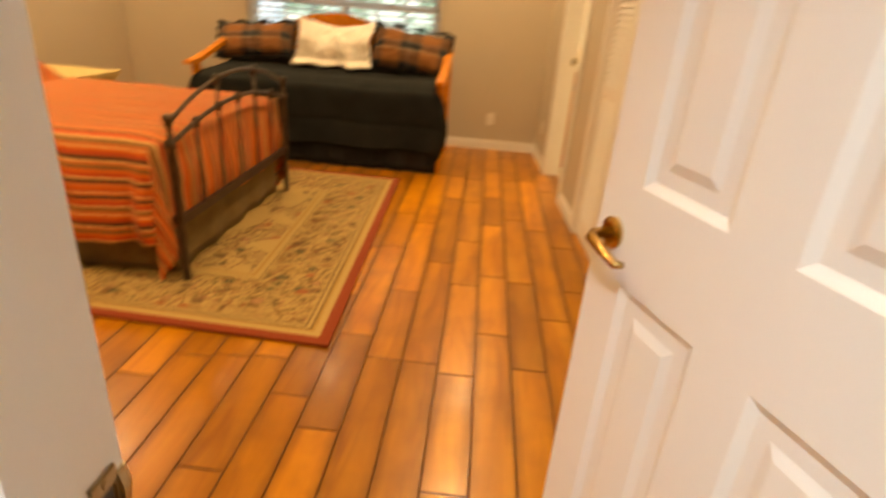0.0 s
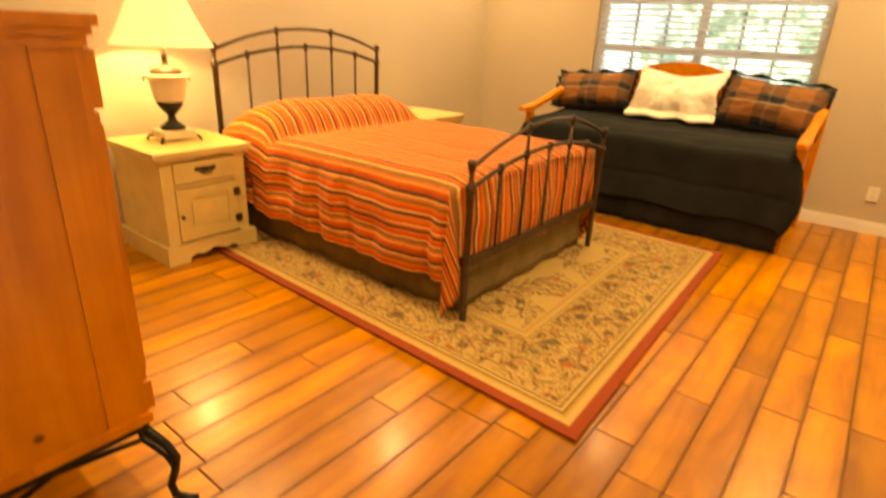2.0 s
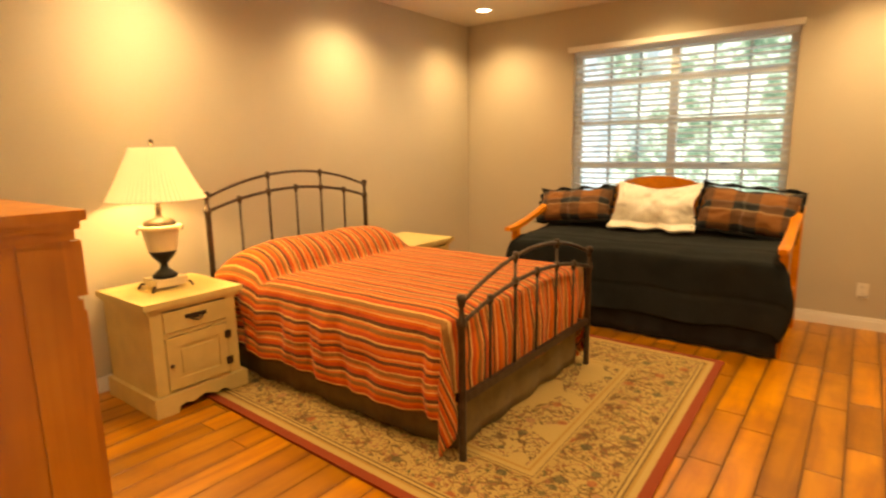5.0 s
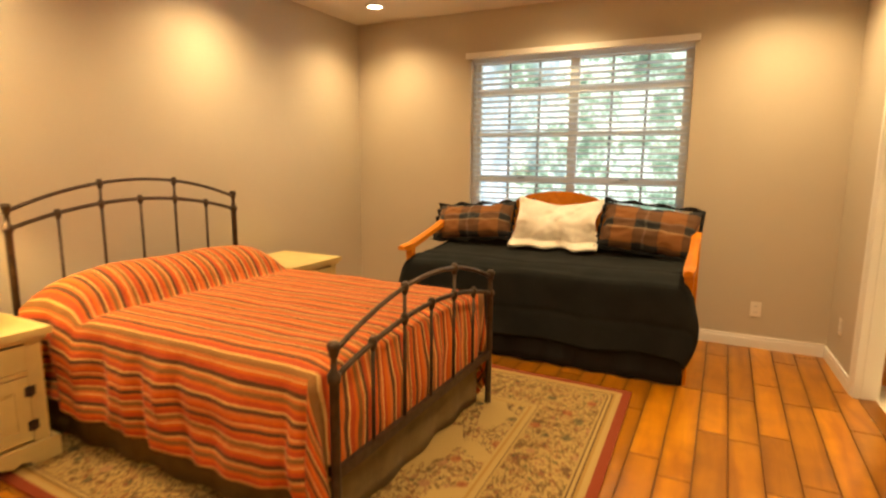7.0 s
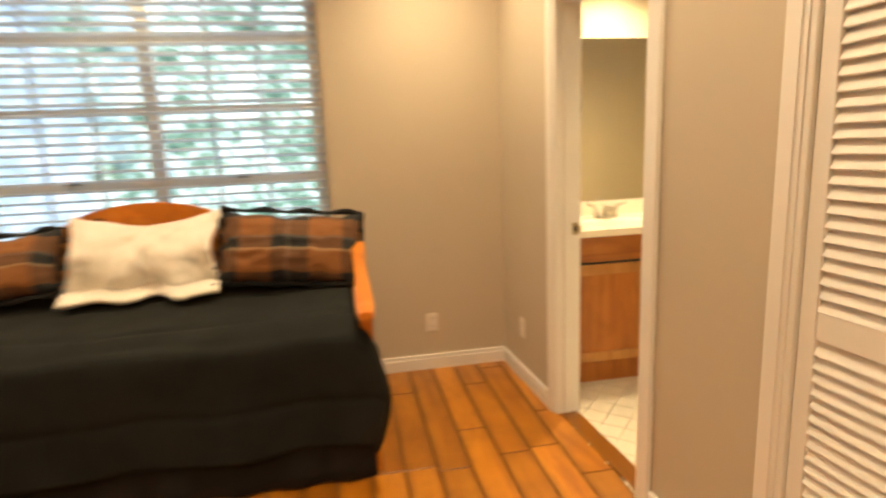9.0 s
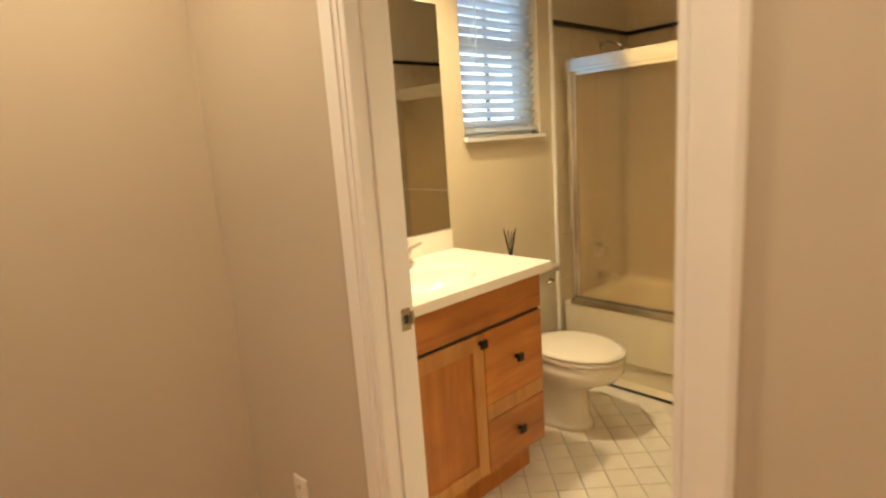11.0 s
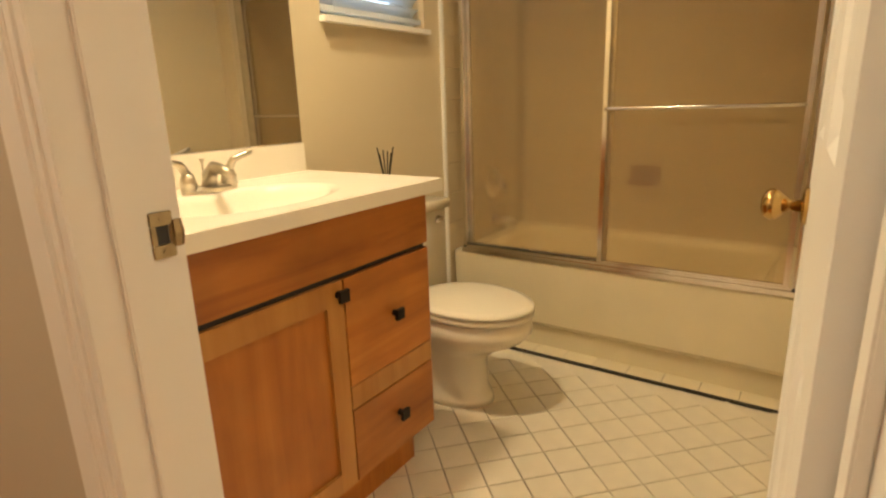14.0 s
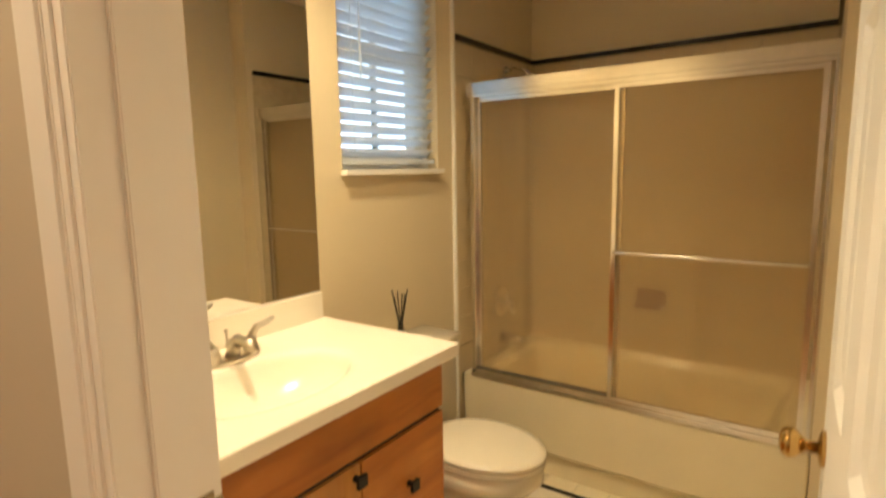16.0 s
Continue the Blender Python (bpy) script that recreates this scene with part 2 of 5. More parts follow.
    col = mix_node(n, l, math_node(n, l, "MULTIPLY", pile.outputs["Fac"], 0.25), col, (0.12, 0.08, 0.03))
    l.new(col, b.inputs["Base Color"])
    bp = n.new("ShaderNodeBump")
    bp.inputs["Strength"].default_value, bp.inputs["Distance"].default_value = 0.5, 0.004
    l.new(pile.outputs["Fac"], bp.inputs["Height"])
    l.new(bp.outputs["Normal"], b.inputs["Normal"])
    return m


def glow(name, color, strength):
    m, n, l, b = node_kit(name, 0.5)
    b.inputs["Base Color"].default_value = (*color, 1)
    b.inputs["Emission Color"].default_value = (*color, 1)
    b.inputs["Emission Strength"].default_value = strength
    return m


def garden_material():
    """Sunlit leaves, gaps of pale sky and a grey house side, out of focus beyond the window; daylight put in as
    emission.
    """
    m, n, l, b = node_kit("glowing garden backdrop", 1.0)
    co = n.new("ShaderNodeTexCoord")
    a = n.new("ShaderNodeTexNoise")
    a.inputs["Scale"].default_value, a.inputs["Detail"].default_value, a.inputs["Roughness"].default_value = 3.0, 6, 0.75
    l.new(co.outputs["Object"], a.inputs["Vector"])
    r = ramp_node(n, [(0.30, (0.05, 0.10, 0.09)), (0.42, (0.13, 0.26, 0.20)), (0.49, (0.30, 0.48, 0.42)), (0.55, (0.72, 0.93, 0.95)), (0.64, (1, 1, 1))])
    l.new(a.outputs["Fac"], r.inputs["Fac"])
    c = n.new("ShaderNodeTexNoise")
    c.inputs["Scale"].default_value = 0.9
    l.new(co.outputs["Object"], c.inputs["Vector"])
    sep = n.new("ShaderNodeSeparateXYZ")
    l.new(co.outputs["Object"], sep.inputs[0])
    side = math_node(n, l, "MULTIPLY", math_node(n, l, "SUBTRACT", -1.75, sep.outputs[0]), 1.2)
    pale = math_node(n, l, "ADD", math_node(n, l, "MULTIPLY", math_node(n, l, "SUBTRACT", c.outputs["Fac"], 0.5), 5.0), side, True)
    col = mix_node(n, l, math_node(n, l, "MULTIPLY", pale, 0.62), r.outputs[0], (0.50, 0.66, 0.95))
    # pale blue glow added behind the bathroom window to light its blind
    blind_boost = math_node(n, l, "SUBTRACT", sep.outputs[0], 2.6, True)
    col = mix_node(n, l, math_node(n, l, "MULTIPLY", blind_boost, 0.75), col, (2.0, 2.6, 3.4))
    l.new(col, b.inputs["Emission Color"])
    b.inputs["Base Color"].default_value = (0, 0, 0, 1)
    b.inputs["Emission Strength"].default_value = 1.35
    return m


def pane_material(name, rough, tint):
    m, n, l, b = node_kit(name, rough)
    b.inputs["Base Color"].default_value = (*tint, 1)
    b.inputs["Transmission Weight"].default_value, b.inputs["IOR"].default_value = (0.90, 1.1) if rough > 0.1 else (1.0, 1.45)
    return m


WALL = mat("taupe wall paint", (0.53, 0.465, 0.36), 0.75, vary=0.03, scale=2.0, bump=0.06, fine=160)
BATHWALL = mat("cream bath paint", (0.66, 0.56, 0.38), 0.6, vary=0.03, scale=2.0, bump=0.05, fine=160)
CEILING = mat("white ceiling paint", (0.74, 0.68, 0.60), 0.85, vary=0.03, scale=2.0, bump=0.15, fine=120)
TRIM = mat("white trim paint", (0.82, 0.80, 0.75), 0.4, vary=0.015, scale=4, bump=0.012)
DOORPAINT = mat("white door paint", (0.80, 0.79, 0.76), 0.38, vary=0.02, scale=4, bump=0.03, fine=200)
PLANK = wood("honey plank wood", (0.30, 0.098, 0.008), (0.44, 0.165, 0.012), (0.55, 0.228, 0.019), (1, 0.14, 1), 0.31, 11, rand=0.55, edge=0.073, coat=0.12)
PLANK_EDGE = mat("dark stained plank edge", (0.20, 0.072, 0.010), 0.45, vary=0.3, scale=20)
PINE = wood("orange knotty pine", (0.44, 0.135, 0.016), (0.56, 0.19, 0.024), (0.62, 0.24, 0.035), (1, 1, 0.08), 0.35, 12, knots=True, coat=0.3)
DAYWOOD = wood("orange lacquered wood", (0.55, 0.16, 0.012), (0.68, 0.22, 0.018), (0.75, 0.27, 0.03), (1, 0.1, 1), 0.38, 14, coat=0.12)
VANITY = wood("amber cherry veneer", (0.37, 0.112, 0.014), (0.49, 0.168, 0.022), (0.57, 0.222, 0.036), (1, 1, 0.1), 0.4, 16, rand=0.25, coat=0.15)
VANITY_L = wood("light amber cherry frame", (0.44, 0.185, 0.04), (0.54, 0.25, 0.06), (0.62, 0.31, 0.08), (1, 1, 0.1), 0.4, 16, rand=0.2, coat=0.15)
VANITY_H = wood("amber cherry veneer across", (0.32, 0.095, 0.013), (0.47, 0.160, 0.022), (0.58, 0.235, 0.042), (0.1, 1, 1), 0.4, 16, rand=0.3, coat=0.15)
CREAMWOOD = mat("cream painted wood", (0.66, 0.52, 0.22), 0.45, vary=0.10, scale=9, bump=0.06, fine=60)
IRON = mat("bronze brown iron", (0.085, 0.06, 0.042), 0.42, 0.7, vary=0.3, scale=30, bump=0.1)
BLACKIRON = mat("black iron hardware", (0.02, 0.018, 0.016), 0.4, 0.6, vary=0.2, scale=30)
BRASS = mat("polished brass", (0.56, 0.37, 0.13), 0.16, 1.0, vary=0.25, scale=25, bump=0.02)
STRIKE = mat("tarnished brass plate", (0.42, 0.33, 0.19), 0.35, 1.0, vary=0.25, scale=40)
CHROME = mat("chrome", (0.80, 0.78, 0.74), 0.2, 1.0, vary=0.08, scale=20, bump=0.02)
NICKEL = mat("brushed nickel", (0.60, 0.54, 0.45), 0.28, 1.0, vary=0.08, scale=30, bump=0.03)
ORANGE, RED, CHOC, CREAMC, OLIVE = (0.66, 0.135, 0.012), (0.50, 0.065, 0.012), (0.085, 0.036, 0.010), (0.76, 0.46, 0.16), (0.24, 0.11, 0.025)
TERRA = (0.62, 0.17, 0.04)
SPREAD = striped("striped cotton spread", [(0, ORANGE), (0.05, TERRA), (0.09, CHOC), (0.155, CREAMC), (0.18, RED), (0.25, ORANGE), (0.295, OLIVE), (0.36, TERRA), (0.40, CREAMC), (0.422, CHOC), (0.485, RED), (0.55, ORANGE), (0.59, CREAMC), (0.612, TERRA), (0.655, OLIVE), (0.72, CREAMC), (0.742, RED), (0.81, ORANGE), (0.84, CHOC), (0.90, TERRA), (0.94, CREAMC), (0.96, RED)], 0.30)
SKIRT = mat("olive brown bed skirt", (0.17, 0.115, 0.045), 0.9, vary=0.2, scale=12, bump=0.3)
MATTRESS = mat("white mattress ticking", (0.7, 0.66, 0.6), 0.9, bump=0.2)
DARKCLOTH = mat("charcoal cotton quilt", (0.017, 0.019, 0.018), 0.95, vary=0.25, scale=5, bump=0.3, fine=120)
DARKCLOTH.node_tree.nodes["Principled BSDF"].inputs["Specular IOR Level"].default_value = 0.15
BLACKCLOTH = mat("black pleated cloth", (0.007, 0.007, 0.007), 0.95, vary=0.2, scale=8, bump=0.2)
PLAID = plaid("brown and black plaid flannel")
FLEECE = mat("cream fleece", (0.90, 0.86, 0.76), 0.95, vary=0.03, scale=25, bump=0.6, fine=220)
SHADE = mat("pleated ivory lampshade", (0.85, 0.72, 0.48), 0.8, vary=0.05, Emission_Color=(1.0, 0.72, 0.33, 1), Emission_Strength=0.32)
IVORY = mat("ivory ceramic", (0.72, 0.62, 0.44), 0.3, vary=0.08)
PLASTIC = mat("white plastic plate", (0.78, 0.74, 0.66), 0.35, vary=0.02)
# near-black that stands in for the shade inside holes and gaps
GAPSHADE = mat("dark gap shade", (0.03, 0.03, 0.03), 0.6)
BLIND = mat("white blind slat", (0.78, 0.78, 0.76), 0.5, vary=0.03, scale=8)
bn, bl = BLIND.node_tree.nodes, BLIND.node_tree.links
thin, both = bn.new("ShaderNodeBsdfTranslucent"), bn.new("ShaderNodeMixShader")
thin.inputs["Color"].default_value, both.inputs[0].default_value = (0.80, 0.86, 0.92, 1), 0.5
bl.new(bn["Principled BSDF"].outputs[0], both.inputs[1])
bl.new(thin.outputs[0], both.inputs[2])
bl.new(both.outputs[0], bn["Material Output"].inputs["Surface"])
SASH = mat("white sash paint", (0.76, 0.76, 0.74), 0.5, vary=0.05)
MUNTIN = mat("grey muntin paint", (0.34, 0.35, 0.35), 0.5, vary=0.05)
GLASS = pane_material("clear window glass", 0.0, (1, 1, 1))
FROST = pane_material("obscure shower glass", 0.27, (0.84, 0.72, 0.50))
PORCELAIN = mat("ivory porcelain", (0.80, 0.73, 0.58), 0.14, vary=0.03, bump=0.01)
SOAPCLAY = mat("mauve brown glaze", (0.34, 0.22, 0.16), 0.3)
TUBENAMEL = mat("cream enamel", (0.78, 0.69, 0.48), 0.18, vary=0.03, bump=0.01)
MARBLE = mat("cultured white marble", (0.86, 0.80, 0.68), 0.18, vary=0.03, scale=3, bump=0.01)
TILE = mat("ivory floor tile", (0.74, 0.67, 0.53), 0.28, vary=0.08, scale=7, bump=0.03)
WALLTILE = mat("beige wall tile", (0.60, 0.49, 0.31), 0.28, vary=0.06, scale=5)
WALLGROUT = mat("beige wall grout", (0.50, 0.41, 0.26), 0.9, vary=0.1, scale=20)
GROUT = mat("grey brown grout", (0.24, 0.18, 0.11), 0.9, vary=0.2, scale=20)
BLACKTILE = mat("black glazed tile", (0.01, 0.01, 0.01), 0.2)
MIRROR = mat("mirror silver", (0.86, 0.85, 0.80), 0.01, 1.0, vary=0.0, bump=0.0)
RUG = rug_material(1.55 * S, 1.27 * S)
CANGLOW = glow("lit lamp face", (1.0, 0.86, 0.62), 12.0)
GARDEN = garden_material()
REEDOIL = pane_material("diffuser glass", 0.02, (0.8, 0.75, 0.62))


# ---- building helpers (plan units; part() turns them into metres) ----
BASE = {}


def thing(name, base, label, category, group=""):
    ob = new(name)
    ob.empty_display_size = 0.1
    ob.location = Vector(base) * S
    BASE[ob] = Vector(base)
    return tagged(ob, label, category, group)


def part(name, bm, material, parent=None, label="", base=None, bevel=0.0, smooth=False, extra=()):
    """One mesh object from a bmesh, under parent or on its own at base."""
    origin = BASE.get(parent, Vector(base or (0, 0, 0))) if parent else Vector(base or (0, 0, 0))
    if bevel:
        bmesh.ops.bevel(bm, geom=[e for e in bm.edges if len(e.link_faces) == 2 and e.calc_face_angle(0) > 0.5], offset=bevel, segments=2, affect="EDGES", clamp_overlap=True)
    for v in bm.verts:
        v.co = (v.co - origin) * S
    bmesh.ops.recalc_face_normals(bm, faces=bm.faces)
    me = bpy.data.meshes.new(name)
    bm.to_mesh(me)
    bm.free()
    for p in me.polygons:
        p.use_smooth = smooth
    me.materials.append(material)
    for x in extra:
        me.materials.append(x)
    ob = new(name, me)
    if parent:
        ob.parent = parent
    else:
        ob.location = origin * S
    BASE[ob] = origin
    return tagged(ob, label)


def box(x0, x1, y0, y1, z0, z1, bm=None):
    bm = bm or bmesh.new()
    v = [bm.verts.new((x, y, z)) for z in (z0, z1) for x, y in ((x0, y0), (x1, y0), (x1, y1), (x0, y1))]
    for f in ((3, 2, 1, 0), (4, 5, 6, 7), (0, 1, 5, 4), (1, 2, 6, 5), (2, 3, 7, 6), (3, 0, 4, 7)):
        bm.faces.new([v[i] for i in f])
    return bm


def boxes(*rows):
    bm = bmesh.new()
    for r in rows:
        box(*r, bm=bm)
    return bm


def moved(bm, m):
    bmesh.ops.transform(bm, matrix=m, verts=bm.verts)
    return bm


def tube(points, radius, bm=None, sides=10, taper=None, closed=False):
    """A round bar along points; taper gives a radius for each point."""
    bm = bm or bmesh.new()
    pts = [Vector(p) for p in points]
    rings = []
    for i, p in enumerate(pts):
        d = (pts[min(i + 1, len(pts) - 1)] - pts[max(i - 1, 0)]).normalized()
        a = d.cross(Vector((0, 0, 1)) if abs(d.z) < 0.9 else Vector((1, 0, 0))).normalized()
        b = d.cross(a)
        r = taper[i] if taper else radius
        rings.append([bm.verts.new(p + (a * math.cos(k * math.tau / sides) + b * math.sin(k * math.tau / sides)) * r) for k in range(sides)])
    for r0, r1 in zip(rings, rings[1:]):
        for k in range(sides):
            bm.faces.new((r0[k], r0[(k + 1) % sides], r1[(k + 1) % sides], r1[k]))
    bm.faces.new(rings[0][::-1])
    bm.faces.new(rings[-1])
    return bm


def lathe(x, y, profile, bm=None, sides=24, sx=1.0, sy=1.0):
    """A turned body from (radius, z) pairs."""
    bm = bm or bmesh.new()
    rings = [[bm.verts.new((x + r * sx * math.cos(k * math.tau / sides), y + r * sy * math.sin(k * math.tau / sides), z)) for k in range(sides)] for r, z in profile]
    for r0, r1 in zip(rings, rings[1:]):
        for k in range(sides):
            bm.faces.new((r0[k], r0[(k + 1) % sides], r1[(k + 1) % sides], r1[k]))
    bm.faces.new(rings[0][::-1])
    bm.faces.new(rings[-1])
    return bm


def ball(c, r, bm=None, sx=1, sy=1, sz=1):
    bm = bm or bmesh.new()
    bmesh.ops.create_uvsphere(bm, u_segments=14, v_segments=8, radius=r, matrix=Matrix.Translation(c) @ Matrix.Diagonal((sx, sy, sz, 1)))
    return bm


def sheet(nu, nv, fn, uvfn=None, bm=None):
    """A grid surface: fn(i / nu, j / nv) gives the place, uvfn the cloth coordinate."""
    bm = bm or bmesh.new()
    g = [[bm.verts.new(fn(i / nu, j / nv)) for j in range(nv + 1)] for i in range(nu + 1)]
    layer = bm.loops.layers.uv.new("UVMap") if uvfn else None
    for i in range(nu):
        for j in range(nv):
            f = bm.faces.new((g[i][j], g[i + 1][j], g[i + 1][j + 1], g[i][j + 1]))
            if uvfn:
                for lp, (a, b) in zip(f.loops, ((i, j), (i + 1, j), (i + 1, j + 1), (i, j + 1))):
                    lp[layer].uv = uvfn(a / nu, b / nv)
    return bm


def thick(ob, t):
    m = ob.modifiers.new("thickness", "SOLIDIFY")
    m.thickness, m.offset = t * S, 0
    return ob


def wob(x, y, z, f=1.0):
    return noise.noise(Vector((x, y, z)) * f)


def structure(name, bm, material, label, category, **kw):
    return tagged(part(name, bm, material, label=label, **kw), category=category, kind="structure")


# the east wall leans a little off square: u runs along it from the far corner, v outwards
ea = math.atan(0.055)
EAST = Matrix.Translation((1.40, 6.80, 0)) @ Matrix.Rotation(-math.pi / 2 + ea, 4, "Z")


def east(bm):
    return moved(bm, EAST)


# ---- setting ----
T = 0.12
floor_bed = structure("floor", boxes((-3.2, 2.3, -1.6, 6.9, -0.12, -0.014)), GROUT, "subfloor under the honey wood planks", "floor")
structure("wall_west", boxes((-3.15, -3.03, 1.02, 6.95, 0, CEIL)), WALL, "taupe painted bedroom wall", "wall")
structure("wall_north", boxes((-3.15, -1.70, 6.80, 6.95, 0, CEIL), (-1.70, 0.29, 6.80, 6.95, 0, 0.95), (-1.70, 0.29, 6.80, 6.95, 2.50, CEIL), (0.29, 1.44, 6.80, 6.95, 0, CEIL)), WALL, "taupe painted bedroom wall with a wide window opening", "wall")
structure("wall_north_bath", boxes((1.46, 2.68, 6.79, 6.95, 0, CEIL), (2.68, 3.31, 6.79, 6.95, 0, 1.51), (2.68, 3.31, 6.79, 6.95, 2.47, CEIL), (3.31, 4.45, 6.79, 6.95, 0, CEIL)), BATHWALL, "cream painted bathroom wall with a small window", "wall")
structure("wall_south", boxes((-3.15, 0.49, 1.02, 1.14, 0, CEIL), (0.49, 1.33, 1.02, 1.14, 2.17, CEIL), (1.33, 2.1, 1.02, 1.14, 0, CEIL)), WALL, "taupe painted wall with the entry doorway", "wall")
D0, D1, C0, C1, DH = 0.828, 1.63, 2.30, 4.07, 2.17
wall_e = structure("wall_east", east(boxes((0.0, D0, 0, T, 0, CEIL), (D0, D1, 0, T, DH, CEIL), (D1, C0, 0, T, 0, CEIL), (C0, C1, 0, T, DH, CEIL), (C1, 5.75, 0, T, 0, CEIL))), WALL, "taupe painted wall with bathroom doorway and closet opening", "wall")
structure("wall_bath_west", east(boxes((0.02, D0, T + 0.001, T + 0.012, 0, BATH_CEIL), (D0, D1, T + 0.001, T + 0.012, DH, BATH_CEIL))), BATHWALL, "cream painted bathroom wall behind the vanity side", "wall")
structure("ceiling", boxes((-3.15, 2.4, -1.6, 6.95, CEIL, CEIL + 0.1)), CEILING, "off-white bedroom ceiling", "ceiling")
structure("ceiling_bath", boxes((1.66, 4.45, 4.9, 6.79, BATH_CEIL, BATH_CEIL + 0.1)), CEILING, "off-white bathroom ceiling", "ceiling")
structure("wall_bath_south", boxes((1.64, 3.40, 5.02, 5.13, 0, BATH_CEIL), (3.40, 4.45, 5.02, 5.26, 0, BATH_CEIL)), BATHWALL, "cream painted bathroom wall behind the door", "wall")
structure("wall_bath_east", boxes((4.31, 4.45, 5.26, 6.79, 0, BATH_CEIL)), BATHWALL, "cream painted wall over the bathtub", "wall")
structure("floor_bath", boxes((1.50, 4.45, 5.0, 6.79, -0.10, -0.008)), GROUT, "grouted bathroom floor bed", "floor")
structure("closet_wall", boxes((2.3, 2.4, 1.0, 5.02, 0, CEIL)), WALL, "plain closet back wall", "wall")
structure("hall_wall", boxes((-0.7, -0.6, -1.6, 1.02, 0, CEIL), (2.1, 2.2, -1.6, 1.02, 0, CEIL), (-0.7, 2.2, -1.7, -1.6, 0, CEIL)), WALL, "plain hallway walls behind the entry door", "wall")

# baseboards with a stepped top
def baseboard(name, rows, matrix=None):
    bm = bmesh.new()
    for x0, x1, y0, y1, nx, ny in rows:
        box(x0, x1, y0, y1, 0.0, 0.075, bm)
        box(x0 + (0.005 if nx > 0 else 0), x1 - (0.005 if nx < 0 else 0), y0 + (0.005 if ny > 0 else 0), y1 - (0.005 if ny < 0 else 0), 0.075, 0.10, bm)
    if matrix:
        moved(bm, matrix)
    structure(name, bm, TRIM, "white painted baseboard", "baseboard", bevel=0.003)


baseboard("baseboard", [(-3.028, -3.012, 1.22, 6.77, 0, 0)])
baseboard("baseboard", [(-3.01, 1.385, 6.78, 6.798, 0, 1)])
baseboard("baseboard", [(0.02, D0 - 0.082, -0.018, -0.002, 0, 0)], EAST)
baseboard("baseboard", [(D1 + 0.082, C0 - 0.080, -0.018, -0.002, 0, 0)], EAST)
baseboard("baseboard", [(-3.0, 0.40, 1.142, 1.158, 0, 0)])


def casing(name, u0, u1, top, side, w, matrix, label):
    """Moulded casing round an opening on the face v = side, standing proud towards the room (sign of side's face)."""
    s, face = side
    bm = bmesh.new()
    for a0, a1, d in ((0.0, w, 0.013), (w * 0.22, w - 0.004, 0.019)):
        v0, v1 = sorted((face, face + s * d))
        box(u0 - a1, u0 - a0, v0, v1, 0, top + a1, bm)
        box(u1 + a0, u1 + a1, v0, v1, 0, top + a1, bm)
        box(u0 - a0, u1 + a0, v0, v1, top + a0, top + a1, bm)
    if matrix:
        moved(bm, matrix)
    structure(name, bm, TRIM, label, "trim", bevel=0.0045)


def jamb(name, u0, u1, top, v0, v1, stop, matrix, label):
    bm = boxes((u0 - 0.001, u0 + 0.016, v0, v1, 0, top), (u1 - 0.016, u1 + 0.001, v0, v1, 0, top), (u0 + 0.016, u1 - 0.016, v0, v1, top - 0.016, top + 0.001))
    if stop:
        a, b = stop
        for r in ((u0 + 0.016, u0 + 0.027, a, b, 0, top - 0.016), (u1 - 0.027, u1 - 0.016, a, b, 0, top - 0.016), (u0 + 0.027, u1 - 0.027, a, b, top - 0.027, top - 0.016)):
            box(*r, bm=bm)
    if matrix:
        moved(bm, matrix)
    structure(name, bm, TRIM, label, "trim", bevel=0.002)


casing("door_casing", D0, D1, DH, (-1, -0.001), 0.08, EAST, "white moulded casing round the bathroom doorway")
jamb("door_jamb", D0, D1, DH, -0.010, T + 0.014, (0.035, 0.072), EAST, "white painted bathroom door jamb with stop")
casing("closet_casing", C0, C1, DH, (-1, -0.001), 0.078, EAST, "white moulded casing round the louvered closet")
jamb("closet_jamb", C0, C1, DH, -0.010, T + 0.004, None, EAST, "white painted closet jamb")
casing("entry_casing", 0.49, 1.33, DH, (-1, 1.019), 0.08, None, "white moulded casing on the hallway side")
casing("entry_casing", 0.49, 1.33, DH, (1, 1.141), 0.08, None, "white moulded casing on the bedroom side")
jamb("entry_jamb", 0.49, 1.33, DH, 1.01, 1.15, (1.035, 1.085), None, "white painted entry door jamb with stop")


def strike_plate(base, m):
    t = thing("strike_plate", base, "worn brass strike plate let into the door jamb", "strike plate")
    part("plate", moved(boxes((-0.017, 0.017, 0, 0.003, -0.032, -0.013), (-0.017, 0.017, 0, 0.003, 0.013, 0.032), (-0.017, -0.008, 0, 0.003, -0.013, 0.013), (0.010, 0.017, 0, 0.003, -0.013, 0.013)), m), STRIKE, t, bevel=0.0015)
    part("lip", moved(tube([(0.015, 0.0015, 0), (0.024, 0.001, 0), (0.030, -0.004, 0)], 0.006, sides=6), m @ Matrix.Diagonal((1, 1, 3.6, 1))), STRIKE, t)
    part("latch_hole", moved(boxes((-0.008, 0.010, 0.0004, 0.001, -0.013, 0.013)), m), GAPSHADE, t)
    for z in (-0.023, 0.023):
        part("screw", moved(tube([(0, 0.002, z), (0, 0.0045, z)], 0.004, sides=8), m), STRIKE, t)


strike_plate(tuple(EAST @ Vector((D0 + 0.016, 0.100, 1.034))), EAST @ Matrix.Translation((D0 + 0.0162, 0.102, 1.034)) @ Matrix.Rotation(math.pi / 2, 4, "Z") @ Matrix.Diagonal((1, -1, 1, 1)))
